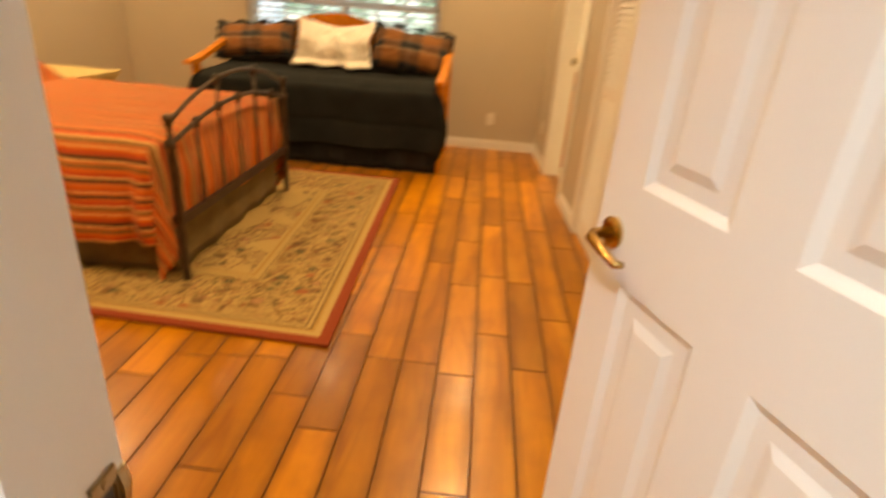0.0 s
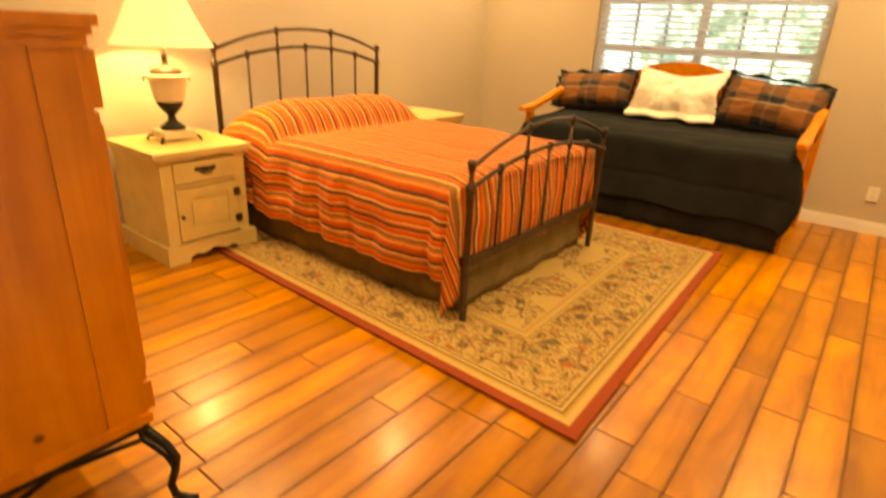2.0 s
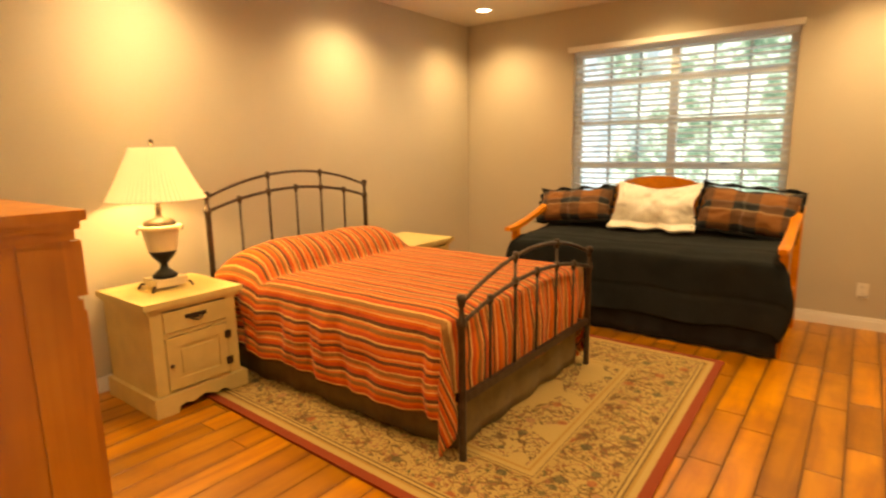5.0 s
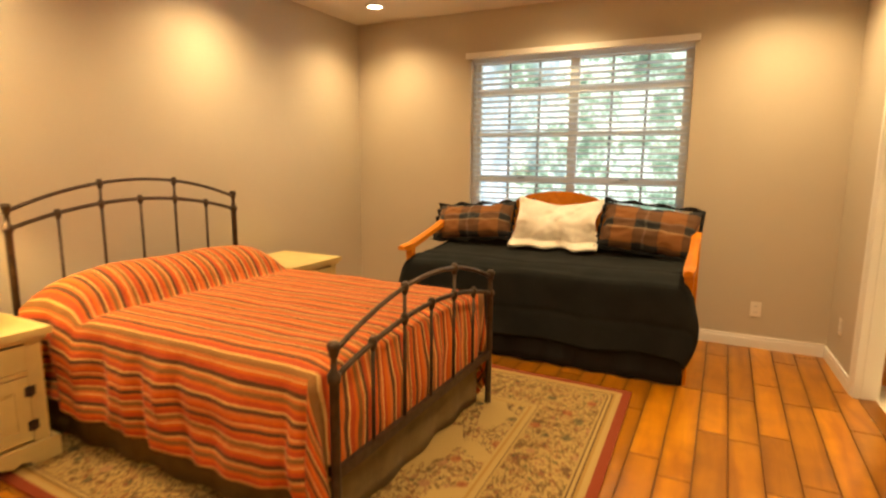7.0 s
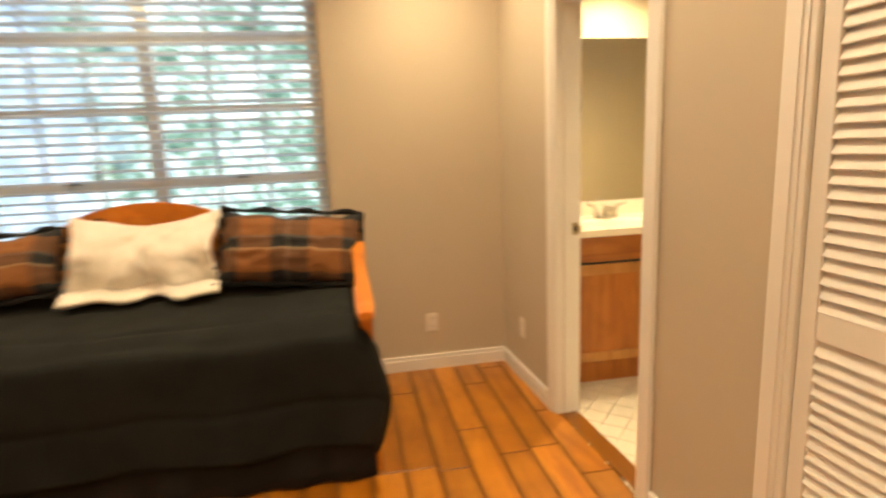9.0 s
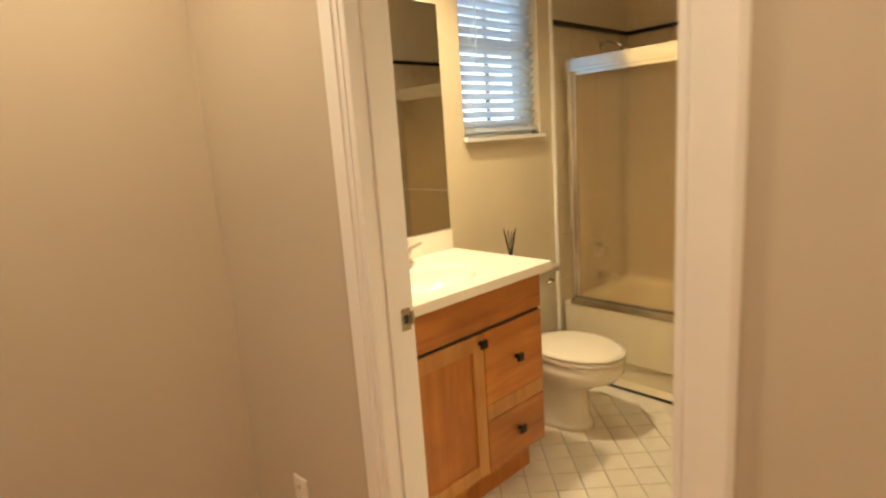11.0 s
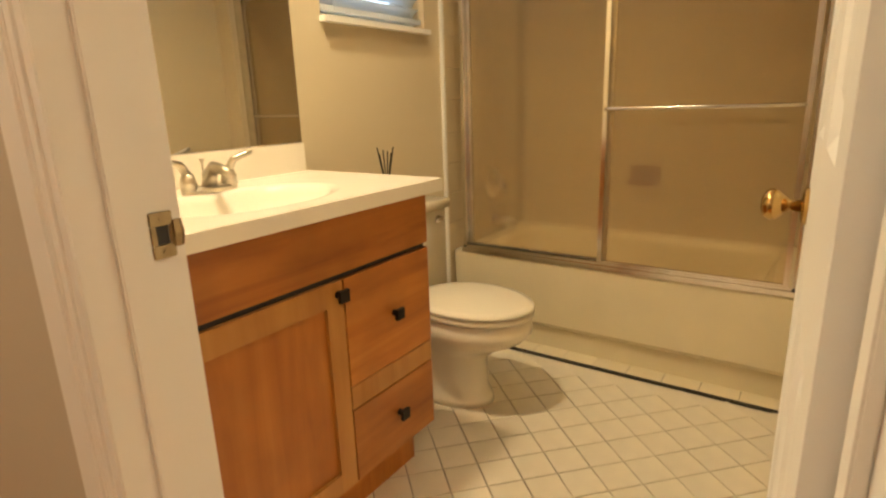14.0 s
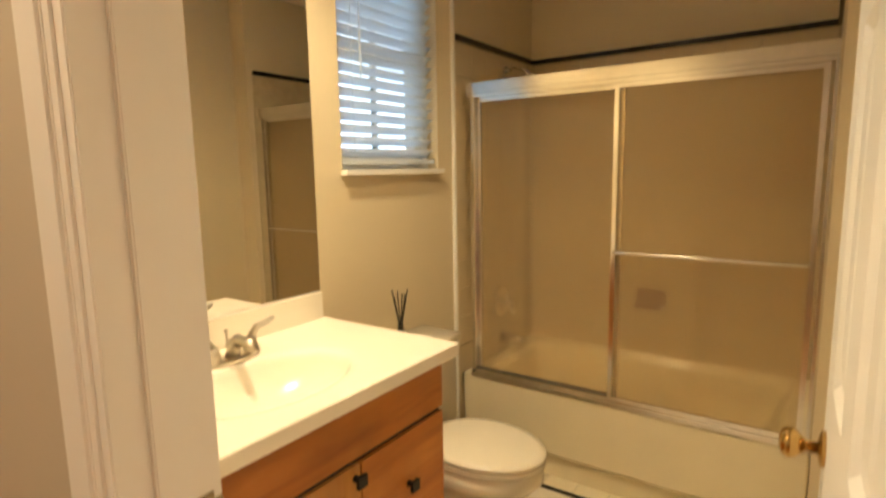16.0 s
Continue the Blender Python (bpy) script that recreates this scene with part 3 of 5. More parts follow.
strike_plate((0.506, 1.122, 1.0), Matrix.Translation((0.5062, 1.122, 1.0)) @ Matrix.Rotation(math.pi / 2, 4, "Z") @ Matrix.Diagonal((1, -1, 1, 1)))


# ---- doors ----
def panel_door(name, width, height, m, label, knob, lever):
    """Six-panel leaf: x along its width from the hinge, y its thickness, face at y = 0."""
    th = 0.037
    cols = ((0.115, width / 2 - 0.06), (width / 2 + 0.06, width - 0.115))
    rows = ((0.24, 0.93), (1.13, 1.72), (1.83, height - 0.12))
    bm = bmesh.new()
    xs = [0, cols[0][0], cols[0][1], cols[1][0], cols[1][1], width]
    zs = [0.012, rows[0][0], rows[0][1], rows[1][0], rows[1][1], rows[2][0], rows[2][1], height]
    for i in range(5):
        for j in range(7):
            if not (i in (1, 3) and j in (1, 3, 5)):
                box(xs[i], xs[i + 1], 0, th, zs[j], zs[j + 1], bm)
    bmesh.ops.remove_doubles(bm, verts=bm.verts, dist=1e-4)
    t = thing(name, tuple(m @ Vector((0, 0, 0))), label, "door")
    tagged(t, kind="structure")
    part("leaf_frame", moved(bm, m), DOORPAINT, t)
    for a, b in cols:
        for c, d in rows:
            p = bmesh.new()
            for y0, y1, s in ((0.010, 0.0, 1), (th - 0.010, th, -1)):
                ring = []
                for k, yy in ((0.0, y1), (0.018, y0), (0.045, y0), (0.065, y1 + s * 0.003)):
                    ring.append([p.verts.new(q) for q in ((a + k, yy, c + k), (b - k, yy, c + k), (b - k, yy, d - k), (a + k, yy, d - k))])
                for r0, r1 in zip(ring, ring[1:]):
                    for q in range(4):
                        p.faces.new((r0[q], r0[(q + 1) % 4], r1[(q + 1) % 4], r1[q]))
                p.faces.new(ring[-1])
            part("panel", moved(p, m), DOORPAINT, t)
    kx, kz = knob
    for s, y in ((-1, 0.0), (1, th)):
        h = part("handle", moved(tube([(kx, y, kz), (kx, y + s * 0.006, kz), (kx, y + s * 0.010, kz)], 0.03, sides=20, taper=[0.033, 0.033, 0.022]), m), BRASS, t, "polished brass rose", smooth=False)
        if lever:
            g = tube([(kx, y + s * 0.008, kz), (kx, y + s * 0.045, kz), (kx - 0.012, y + s * 0.056, kz - 0.002), (kx - 0.06, y + s * 0.058, kz - 0.012), (kx - 0.10, y + s * 0.056, kz - 0.020), (kx - 0.115, y + s * 0.048, kz - 0.016)], 0.01, taper=[0.013, 0.011, 0.012, 0.010, 0.009, 0.006])
            part("lever", moved(g, m), BRASS, h, "curved brass lever", smooth=True)
        else:
            g = bmesh.new()
            prof = [(0.011, 0.008), (0.010, 0.028), (0.018, 0.036), (0.027, 0.046), (0.029, 0.056), (0.024, 0.066), (0.012, 0.071)]
            tube([(kx, y + s * z, kz) for r, z in prof], 0.01, g, 18, [r for r, z in prof])
            part("knob", moved(g, m), BRASS, h, "round brass knob", smooth=True)
    for z in (0.25, 1.05, height - 0.25):
        part("hinge", moved(tube([(-0.004, -0.004, z - 0.045), (-0.004, -0.004, z + 0.045)], 0.007), m), BRASS, t)
    return t


def leaf_pose(hx, hy, ex, ey):
    a = math.atan2(ey - hy, ex - hx)
    return Matrix.Translation((hx, hy, 0)) @ Matrix.Rotation(a, 4, "Z")


entry = panel_door("door_1", 0.78, 2.14, leaf_pose(1.327, 1.17, 1.053, 1.90) @ Matrix.Translation((0, -0.037, 0)), "white six-panel entry door standing open with brass lever", (0.722, 1.02), True)
bathdoor = panel_door("door_2", 0.735, 2.14, leaf_pose(1.635, 5.185, 2.365, 5.215), "white six-panel bathroom door standing open with brass knob", (0.672, 1.0), False)

# louvered bifold closet leaves
def bifold(u):
    w, y0, y1 = 0.43, 0.004, 0.034
    t = thing("bifold_door", tuple(EAST @ Vector((u, 0.02, 0.01))), "white louvered bifold closet door, closed", "closet door", "bifold closet leaves")
    for a, b in ((0.0, 0.05), (w - 0.05, w)):
        part("stile", east(boxes((u + a, u + b, y0, y1, 0.015, DH - 0.025))), TRIM, t, bevel=0.002)
    for a, b in ((0.015, 0.15), (0.96, 1.04), (DH - 0.115, DH - 0.025)):
        part("rail", east(boxes((u + 0.05, u + w - 0.05, y0 + 0.002, y1 - 0.002, a, b))), TRIM, t, bevel=0.002)
    for z0, z1 in ((0.15, 0.96), (1.04, DH - 0.115)):
        n = int((z1 - z0) / 0.036)
        for k in range(n):
            z = z0 + (k + 0.5) * (z1 - z0) / n
            bm = boxes((u + 0.05, u + w - 0.05, -0.026, 0.026, -0.0035, 0.0035))
            # tilt each slat about its long axis
            for v in bm.verts:
                y, zz = v.co.y, v.co.z
                v.co.y, v.co.z = 0.019 + y * 0.42 - zz * 0.91, z + y * 0.91 + zz * 0.42
            part("slat", east(bm), TRIM, t)


for k in range(4):
    bifold(C0 + 0.018 + k * 0.434)


# ---- windows ----
def window(name, x0, x1, z0, z1, units, rails, cols, label, locks):
    t = thing(name, ((x0 + x1) / 2, 6.87, z0), label, "window")
    tagged(t, kind="structure")
    part("window_frame", boxes((x0, x0 + 0.035, 6.85, 6.95, z0, z1), (x1 - 0.035, x1, 6.85, 6.95, z0, z1), (x0 + 0.035, x1 - 0.035, 6.85, 6.95, z1 - 0.035, z1), (x0 + 0.035, x1 - 0.035, 6.85, 6.95, z0, z0 + 0.035)), SASH, t, bevel=0.003)
    w = (x1 - x0 - 0.07) / units
    for k in range(units):
        a, b = x0 + 0.035 + k * w, x0 + 0.035 + (k + 1) * w
        part("sash", boxes((a, a + 0.04, 6.875, 6.925, z0 + 0.035, z1 - 0.035), (b - 0.04, b, 6.875, 6.925, z0 + 0.035, z1 - 0.035), (a + 0.04, b - 0.04, 6.875, 6.925, z1 - 0.075, z1 - 0.035), (a + 0.04, b - 0.04, 6.875, 6.925, z0 + 0.035, z0 + 0.085)), SASH, t, bevel=0.002)
        for z, h in rails:
            part("rail", boxes((a + 0.04, b - 0.04, 6.877, 6.923, z - h / 2, z + h / 2)), SASH, t)
        for i in range(1, cols):
            x = a + 0.04 + (b - a - 0.08) * i / cols
            part("muntin", boxes((x - 0.010, x + 0.010, 6.889, 6.912, z0 + 0.085, z1 - 0.075)), MUNTIN, t)
        pane = part("pane", boxes((a + 0.04, b - 0.04, 6.899, 6.902, z0 + 0.085, z1 - 0.075)), GLASS, t)
        pane.visible_shadow = False
        for z in locks:
            part("sash_lock", boxes(((a + b) / 2 - 0.035, (a + b) / 2 + 0.035, 6.858, 6.876, z + 0.012, z + 0.028), ((a + b) / 2 - 0.01, (a + b) / 2 + 0.02, 6.852, 6.876, z + 0.028, z + 0.036)), BLACKIRON, t, "dark sash lock", bevel=0.003)
    return t


win1 = window("window_1", -1.70, 0.29, 0.95, 2.50, 2, ((2.164, 0.045), (1.76, 0.045), (1.336, 0.06)), 3, "wide double sash window with grey muntins over the daybed", (1.336,))
win2 = window("window_2", 2.68, 3.31, 1.51, 2.47, 1, ((2.0, 0.045),), 2, "small bathroom window behind white blinds", ())
part("window_sill", boxes((2.672, 3.318, 6.758, 6.86, 1.492, 1.512)), TRIM, win2, "white painted sill", bevel=0.004)
part("window_sill", boxes((-1.72, 0.31, 6.785, 6.86, 0.925, 0.952)), TRIM, win1, "white painted sill", bevel=0.004)


def blind(name, x0, x1, z0, z1, y, pitch, tilt, depth, label):
    t = thing(name, ((x0 + x1) / 2, y, z0), label, "window blind")
    part("headrail", boxes((x0, x1, y - 0.028, y + 0.028, z1 - 0.045, z1)), BLIND, t, bevel=0.002)
    part("bottom_rail", boxes((x0, x1, y - depth / 2, y + depth / 2, z0, z0 + 0.02)), BLIND, t, bevel=0.003)
    n = int((z1 - z0 - 0.08) / pitch)
    ca, sa = math.cos(tilt), math.sin(tilt)
    first = None
    for k in range(n):
        z = z0 + 0.045 + k * pitch
        if first is None:
            bm = bmesh.new()
            prof = [(-0.5, 0.0), (-0.25, 0.0035), (0.0, 0.005), (0.25, 0.0035), (0.5, 0.0)]
            rows = []
            for q, h in prof:
                for dz in (0.0, 0.003):
                    yy, zz = q * depth, h + dz
                    rows.append([bm.verts.new((xx, y + yy * ca - zz * sa, z + yy * sa + zz * ca)) for xx in (x0 + 0.004, x1 - 0.004)])
            for i in range(0, len(rows) - 2, 2):
                bm.faces.new((rows[i][0], rows[i][1], rows[i + 2][1], rows[i + 2][0]))
                bm.faces.new((rows[i + 1][0], rows[i + 3][0], rows[i + 3][1], rows[i + 1][1]))
            bm.faces.new((rows[0][0], rows[1][0], rows[1][1], rows[0][1]))
            bm.faces.new((rows[-2][0], rows[-2][1], rows[-1][1], rows[-1][0]))
            first = part("slat", bm, BLIND, t)
        else:
            o = new("slat", first.data)
            o.parent, o.location = t, (0, 0, k * pitch * S)
    for x in (x0 + 0.12 * (x1 - x0), x0 + 0.88 * (x1 - x0)):
        part("cord", tube([(x, y - depth / 2 - 0.002, z0), (x, y - depth / 2 - 0.002, z1)], 0.0015, sides=5), BLIND, t)
    return t


b1 = blind("window_blind", -1.685, 0.275, 0.99, 2.48, 6.825, 0.0545, radians(-20), 0.046, "white wooden slat blind lowered with open slats")
b2 = blind("window_blind", 2.69, 3.30, 1.535, 2.46, 6.825, 0.046, radians(-42), 0.046, "white slat blind nearly closed over the bathroom window")
part("tilt_wand", tube([(2.80, 6.79, 2.42), (2.80, 6.788, 1.86)], 0.004, sides=6), BLIND, b2)
vl = thing("valance", (-0.70, 6.77, 2.47), "cream painted valance board above the window blind", "valance")
part("board", boxes((-1.74, 0.32, 6.745, 6.797, 2.478, 2.53)), TRIM, vl, bevel=0.004)

# glowing sheet that stands for the garden beyond the windows
structure("backdrop", sheet(1, 1, lambda a, b: (-9 + 22 * a, 11.5, -3 + 10 * b)), GARDEN, "self-lit bright leafy garden backdrop out of focus", "backdrop")


# ---- recessed lamps ----
def can(x, y, z):
    t = thing("recessed_light", (x, y, z), "lit round recessed ceiling light with white trim", "ceiling light", "recessed ceiling lights")
    bm = bmesh.new()
    rings = []
    for r, dz in ((0.095, 0.0), (0.093, -0.008), (0.072, -0.010), (0.068, -0.003)):
        rings.append([bm.verts.new((x + r * math.cos(k * math.tau / 28), y + r * math.sin(k * math.tau / 28), z + dz)) for k in range(28)])
    for r0, r1 in zip(rings, rings[1:]):
        for k in range(28):
            bm.faces.new((r0[k], r0[(k + 1) % 28], r1[(k + 1) % 28], r1[k]))
    part("trim_ring", bm, TRIM, t, smooth=True)
    part("lamp_face", lathe(x, y, [(0.068, z - 0.005), (0.068, z - 0.003)], sides=28), CANGLOW, t, "glowing warm lamp face")


for cx, cy, watts in CANS:
    can(cx, cy, CEIL)
# unseen can added over the hallway
can(0.6, -0.3, CEIL)
# unseen recessed cans added where the bathroom spots hang
for bx, by in ((2.12, 6.40), (3.0, 6.0)):
    can(bx, by, BATH_CEIL)


# ---- bedroom things ----
def arch(y0, y1, x, z_end, z_mid, n=16):
    return [(x, y0 + (y1 - y0) * k / n, z_end + (z_mid - z_end) * (1 - (2 * k / n - 1) ** 2)) for k in range(n + 1)]


def bed_end(t, name, x, top, top_mid, low, low_mid, rail, post_r):
    y0, y1 = 3.24, 4.75
    h = part(name, tube(arch(y0, y1, x, top - 0.03, top_mid), 0.011), IRON, t, "arched bronze iron bar", smooth=True)
    part("lower_arch", tube(arch(y0, y1, x, low, low_mid), 0.012), IRON, h, smooth=True)
    part("cross_rail", boxes((x - 0.012, x + 0.012, y0, y1, rail - 0.022, rail + 0.022)), IRON, h, bevel=0.003)
    for y in (y0, y1):
        g = lathe(x, y, [(0.020, 0.012), (0.020, 0.03), (post_r, 0.04), (post_r, low - 0.02), (0.026, low - 0.012), (0.026, low + 0.015), (0.014, low + 0.03), (0.012, top - 0.05), (0.019, top - 0.04), (0.019, top - 0.022), (0.024, top - 0.018), (0.026, top), (0.018, top + 0.012)], sides=14)
        part("post", g, IRON, h, smooth=True)
    for k in range(1, 6):
        f = k / 6
        y = y0 + (y1 - y0) * f
        bow = 1 - (2 * f - 1) ** 2
        zl, zt = low + (low_mid - low) * bow, top - 0.03 + (top_mid - top + 0.03) * bow
        end = zt if k in (2, 4) else zl
        g = tube([(x, y, rail), (x, y, end)], 0.009, sides=8)
        for z in ([zl, zt] if k in (2, 4) else [zl]):
            lathe(x, y, [(0.010, z - 0.035), (0.018, z - 0.012), (0.019, z + 0.012), (0.012, z + 0.024)], g, 10)
        part("spindle", g, IRON, h, smooth=True)


bed = thing("iron_bed", (-1.69, 3.99, 0.012), "bronze iron bed frame with arched spindled ends", "bed frame")
bed_end(bed, "headboard", -2.76, 1.255, 1.375, 1.13, 1.25, 0.40, 0.019)
bed_end(bed, "footboard", -0.63, 0.845, 0.975, 0.715, 0.83, 0.335, 0.019)
for y in (3.27, 4.72):
    part("side_rail", boxes((-2.75, -0.645, y - 0.012, y + 0.012, 0.30, 0.345)), IRON, bed, bevel=0.002)

mattress = thing("mattress", (-1.70, 3.99, 0.33), "mattress and box spring under the striped spread", "mattress")
part("box_spring", boxes((-2.70, -0.75, 3.34, 4.65, 0.33, 0.50)), MATTRESS, mattress, bevel=0.02)
part("top_mattress", boxes((-2.70, -0.76, 3.33, 4.66, 0.502, 0.69)), MATTRESS, mattress, bevel=0.04)

HEAD, PX, WY, MIDY, TOPZ = -2.73, 2.0, 0.735, 3.995, 0.735


def spread_at(a, b):
    """a along the bed from the head and over the foot, b across; two free edges hang down."""
    p = a * (PX + 0.44)
    s = (b * 2 - 1) * (WY + 0.51)
    ex, ey = max(0.0, p - PX), max(0.0, abs(s) - WY)
    sg = 1 if s > 0 else -1
    inx, iny = min(p, PX), min(abs(s), WY)
    edge = min(1.0, max(0.0, (WY - abs(s)) / 0.10)) * min(1.0, max(0.0, (PX - p) / 0.10))
    z = TOPZ - 0.025 * (1 - edge) ** 2 + 0.008 * wob(p, s, 0, 4)
    # pillows under the cloth
    q = (p - 0.06) / 0.44
    if -0.15 < q < 1.0:
        lump = max(0.0, math.sin(math.pi * min(1, max(0, (q + 0.15) / 1.15)))) ** 0.6
        across = max(0.0, 1 - (abs(s) / (WY + 0.05)) ** 6) if ey == 0 else 0.25
        dip = 1 - 0.05 * math.exp(-(s / 0.10) ** 2)
        z += 0.175 * lump * across * dip
    drop = max(ex, ey) + 0.45 * min(ex, ey)
    z -= 0.030 * math.exp(-((p - 0.52) / 0.05) ** 2) * (1 if ey == 0 else 0.3)
    fold = 0.020 * math.sin(p * 17 + 3 * wob(p, 0, 3, 2)) + 0.009 * math.sin(p * 37 + 4 * wob(p, s, 3, 2)) + 0.035 * wob(p, s, 5, 4)
    fold2 = 0.018 * math.sin(s * 22 + 2 * wob(0, s, 3, 2)) + 0.015 * wob(p, s, 8, 5)
    x = HEAD + inx + (0.02 + 0.03 * min(1, ex * 5) if ex else 0) + (fold2 * min(1, ex * 4) if ex else 0)
    x = min(x, -0.668) if ey == 0 else x
    y = MIDY + sg * (iny + ((0.02 + 0.035 * min(1, ey * 5) + fold * min(1, ey * 4)) if ey else 0))
    if ex and ey:
        x = -0.70 + 0.05 * math.sin(9 * (ex - ey)) * min(1, 6 * min(ex, ey))
        y = MIDY + sg * (WY + 0.055 + 0.03 * math.cos(11 * (ex - ey)))
    z -= drop * (1 + 0.05 * wob(p, s, 1, 1.5)) * (0.98 if ex and not ey else 1)
    return (x, y, max(z, 0.03))


sp = part("bedspread", sheet(96, 110, spread_at, lambda a, b: (((b * 2 - 1) * (WY + 0.51)) * S + 3, a * 2)), SPREAD, None, "orange, brown and cream striped cotton bedspread over the bed", (-1.70, 3.99, 0.3), smooth=True)
tagged(thick(sp, 0.006), category="bedspread")


def skirt_at(a, b):
    """Cloth round three sides of the box spring."""
    L1, L2 = 1.97, 1.44
    d = a * (2 * L1 + L2)
    ripple = 0.010 * math.sin(d * 19) + 0.012 * wob(d, b, 0, 3)
    if d < L1:
        x, y = -2.68 + d, 3.285 - ripple * b
    elif d < L1 + L2:
        x, y = -0.705 + ripple * b, 3.285 + (d - L1)
    else:
        x, y = -0.71 - (d - L1 - L2), 4.725 + ripple * b
    return (x, y, 0.50 - 0.475 * b + (0.02 * wob(d, 0, 0, 4) * b))


sk = part("bed_skirt", sheet(150, 8, skirt_at), SKIRT, None, "olive brown cloth skirt hanging round the bed base", (-1.70, 3.99, 0.02), smooth=True)
tagged(thick(sk, 0.004), category="bed skirt")

# rug: slightly out of square
RC = [Vector((-2.85, 2.92)), Vector((0.229, 2.789)), Vector((0.152, 5.337)), Vector((-2.93, 5.40))]


def rug_at(a, b):
    p = RC[0].lerp(RC[1], a).lerp(RC[3].lerp(RC[2], a), b)
    return (p.x, p.y, 0.010 + 0.0008 * wob(p.x, p.y, 0, 9))


rug = part("rug", sheet(40, 34, rug_at, lambda a, b: ((a * 2 - 1) * 1.55 * S, (b * 2 - 1) * 1.27 * S)), RUG, None, "cream floral rug with rust red edge under the bed", (-1.35, 4.1, 0.0))
tagged(rug, category="rug")
thick(rug, 0.014)


def nightstand(base):
    """Cream cottage nightstand: front towards +x."""
    bx, by, _ = base
    t = thing("nightstand", base, "cream painted wooden nightstand with one drawer and door", "nightstand", "nightstands beside the bed")
    x0, x1, y0, y1 = bx - 0.30, bx + 0.30, by - 0.27, by + 0.27
    part("top", boxes((x0, x1 + 0.035, y0 - 0.04, y1 + 0.04, 0.655, 0.69)), CREAMWOOD, t, bevel=0.008)
    part("moulding", boxes((x0, x1 + 0.018, y0 - 0.02, y1 + 0.02, 0.63, 0.655)), CREAMWOOD, t, bevel=0.006)
    for a, b in ((y0, y0 + 0.02), (y1 - 0.02, y1)):
        part("side_panel", boxes((x0, x1, a, b, 0.10, 0.63)), CREAMWOOD, t, bevel=0.002)
    part("back_panel", boxes((x0, x0 + 0.015, y0 + 0.02, y1 - 0.02, 0.10, 0.63)), CREAMWOOD, t)
    for a, b in ((y0 + 0.02, y0 + 0.07), (y1 - 0.07, y1 - 0.02)):
        part("stile", boxes((x1 - 0.02, x1 - 0.0005, a, b, 0.10, 0.63)), CREAMWOOD, t)
    part("rail", boxes((x1 - 0.02, x1 - 0.001, y0 + 0.07, y1 - 0.07, 0.465, 0.485)), CREAMWOOD, t)
    part("bottom", boxes((x0 + 0.015, x1 - 0.02, y0 + 0.02, y1 - 0.02, 0.10, 0.12)), CREAMWOOD, t)
    # bracket base with a scalloped apron
    g = bmesh.new()
    pts = [(y0 - 0.03, 0.0), (y0 + 0.10, 0.0), (y0 + 0.11, 0.035), (y0 + 0.15, 0.05), (y0 + 0.19, 0.035), (y0 + 0.23, 0.05), (by, 0.062), (y1 - 0.23, 0.05), (y1 - 0.19, 0.035), (y1 - 0.15, 0.05), (y1 - 0.11, 0.035), (y1 - 0.10, 0.0), (y1 + 0.03, 0.0), (y1 + 0.03, 0.12), (y0 - 0.03, 0.12)]
    f0 = [g.verts.new((x1 + 0.03, y, z)) for y, z in pts]
    f1 = [g.verts.new((x1 + 0.005, y, z)) for y, z in pts]
    g.faces.new(f0)
    g.faces.new(f1[::-1])
    for k in range(len(pts)):
        g.faces.new((f0[k], f1[k], f1[(k + 1) % len(pts)], f0[(k + 1) % len(pts)]))
    part("apron", g, CREAMWOOD, t)
    for a, b in ((y0 - 0.03, y0 - 0.003), (y1 + 0.003, y1 + 0.03)):
        part("base_side", boxes((x0, x1 + 0.004, a, b, 0.0, 0.12)), CREAMWOOD, t, bevel=0.004)
    dr = part("drawer", boxes((x1 - 0.015, x1 + 0.008, y0 + 0.075, y1 - 0.075, 0.492, 0.615)), CREAMWOOD, t, bevel=0.006)
    h = tube([(x1 + 0.012, by - 0.045, 0.562), (x1 + 0.028, by - 0.03, 0.545), (x1 + 0.032, by, 0.535), (x1 + 0.028, by + 0.03, 0.545), (x1 + 0.012, by + 0.045, 0.562)], 0.005)
    for q in (-0.045, 0, 0.045):
        box(x1 + 0.008, x1 + 0.012, by + q - 0.022, by + q + 0.022, 0.548 + (0.006 if q else -0.004), 0.578, h)
    part("bail_pull", h, IRON, dr, "dark bail handle")
    d = part("door", boxes((x1 - 0.015, x1 + 0.006, y0 + 0.075, y0 + 0.135, 0.135, 0.458), (x1 - 0.015, x1 + 0.006, y1 - 0.135, y1 - 0.075, 0.135, 0.458), (x1 - 0.015, x1 + 0.006, y0 + 0.135, y1 - 0.135, 0.135, 0.195), (x1 - 0.015, x1 + 0.006, y0 + 0.135, y1 - 0.135, 0.398, 0.458)), CREAMWOOD, t, bevel=0.003)
    part("raised_panel", boxes((x1 - 0.014, x1 - 0.004, y0 + 0.135, y1 - 0.135, 0.195, 0.398), (x1 - 0.004, x1 + 0.004, y0 + 0.165, y1 - 0.165, 0.225, 0.368)), CREAMWOOD, d, bevel=0.006)
    part("knob", ball((x1 + 0.020, y0 + 0.095, 0.29), 0.013), IRON, d, smooth=True)
    for z in (0.21, 0.385):
        part("hinge", boxes((x1 + 0.007, x1 + 0.012, y1 - 0.095, y1 - 0.050, z - 0.024, z + 0.024), (x1 + 0.012, x1 + 0.016, y1 - 0.076, y1 - 0.070, z - 0.030, z + 0.030)), IRON, d, "dark butterfly hinge")
    return t


ns = nightstand((-2.65, 2.865, 0.0))
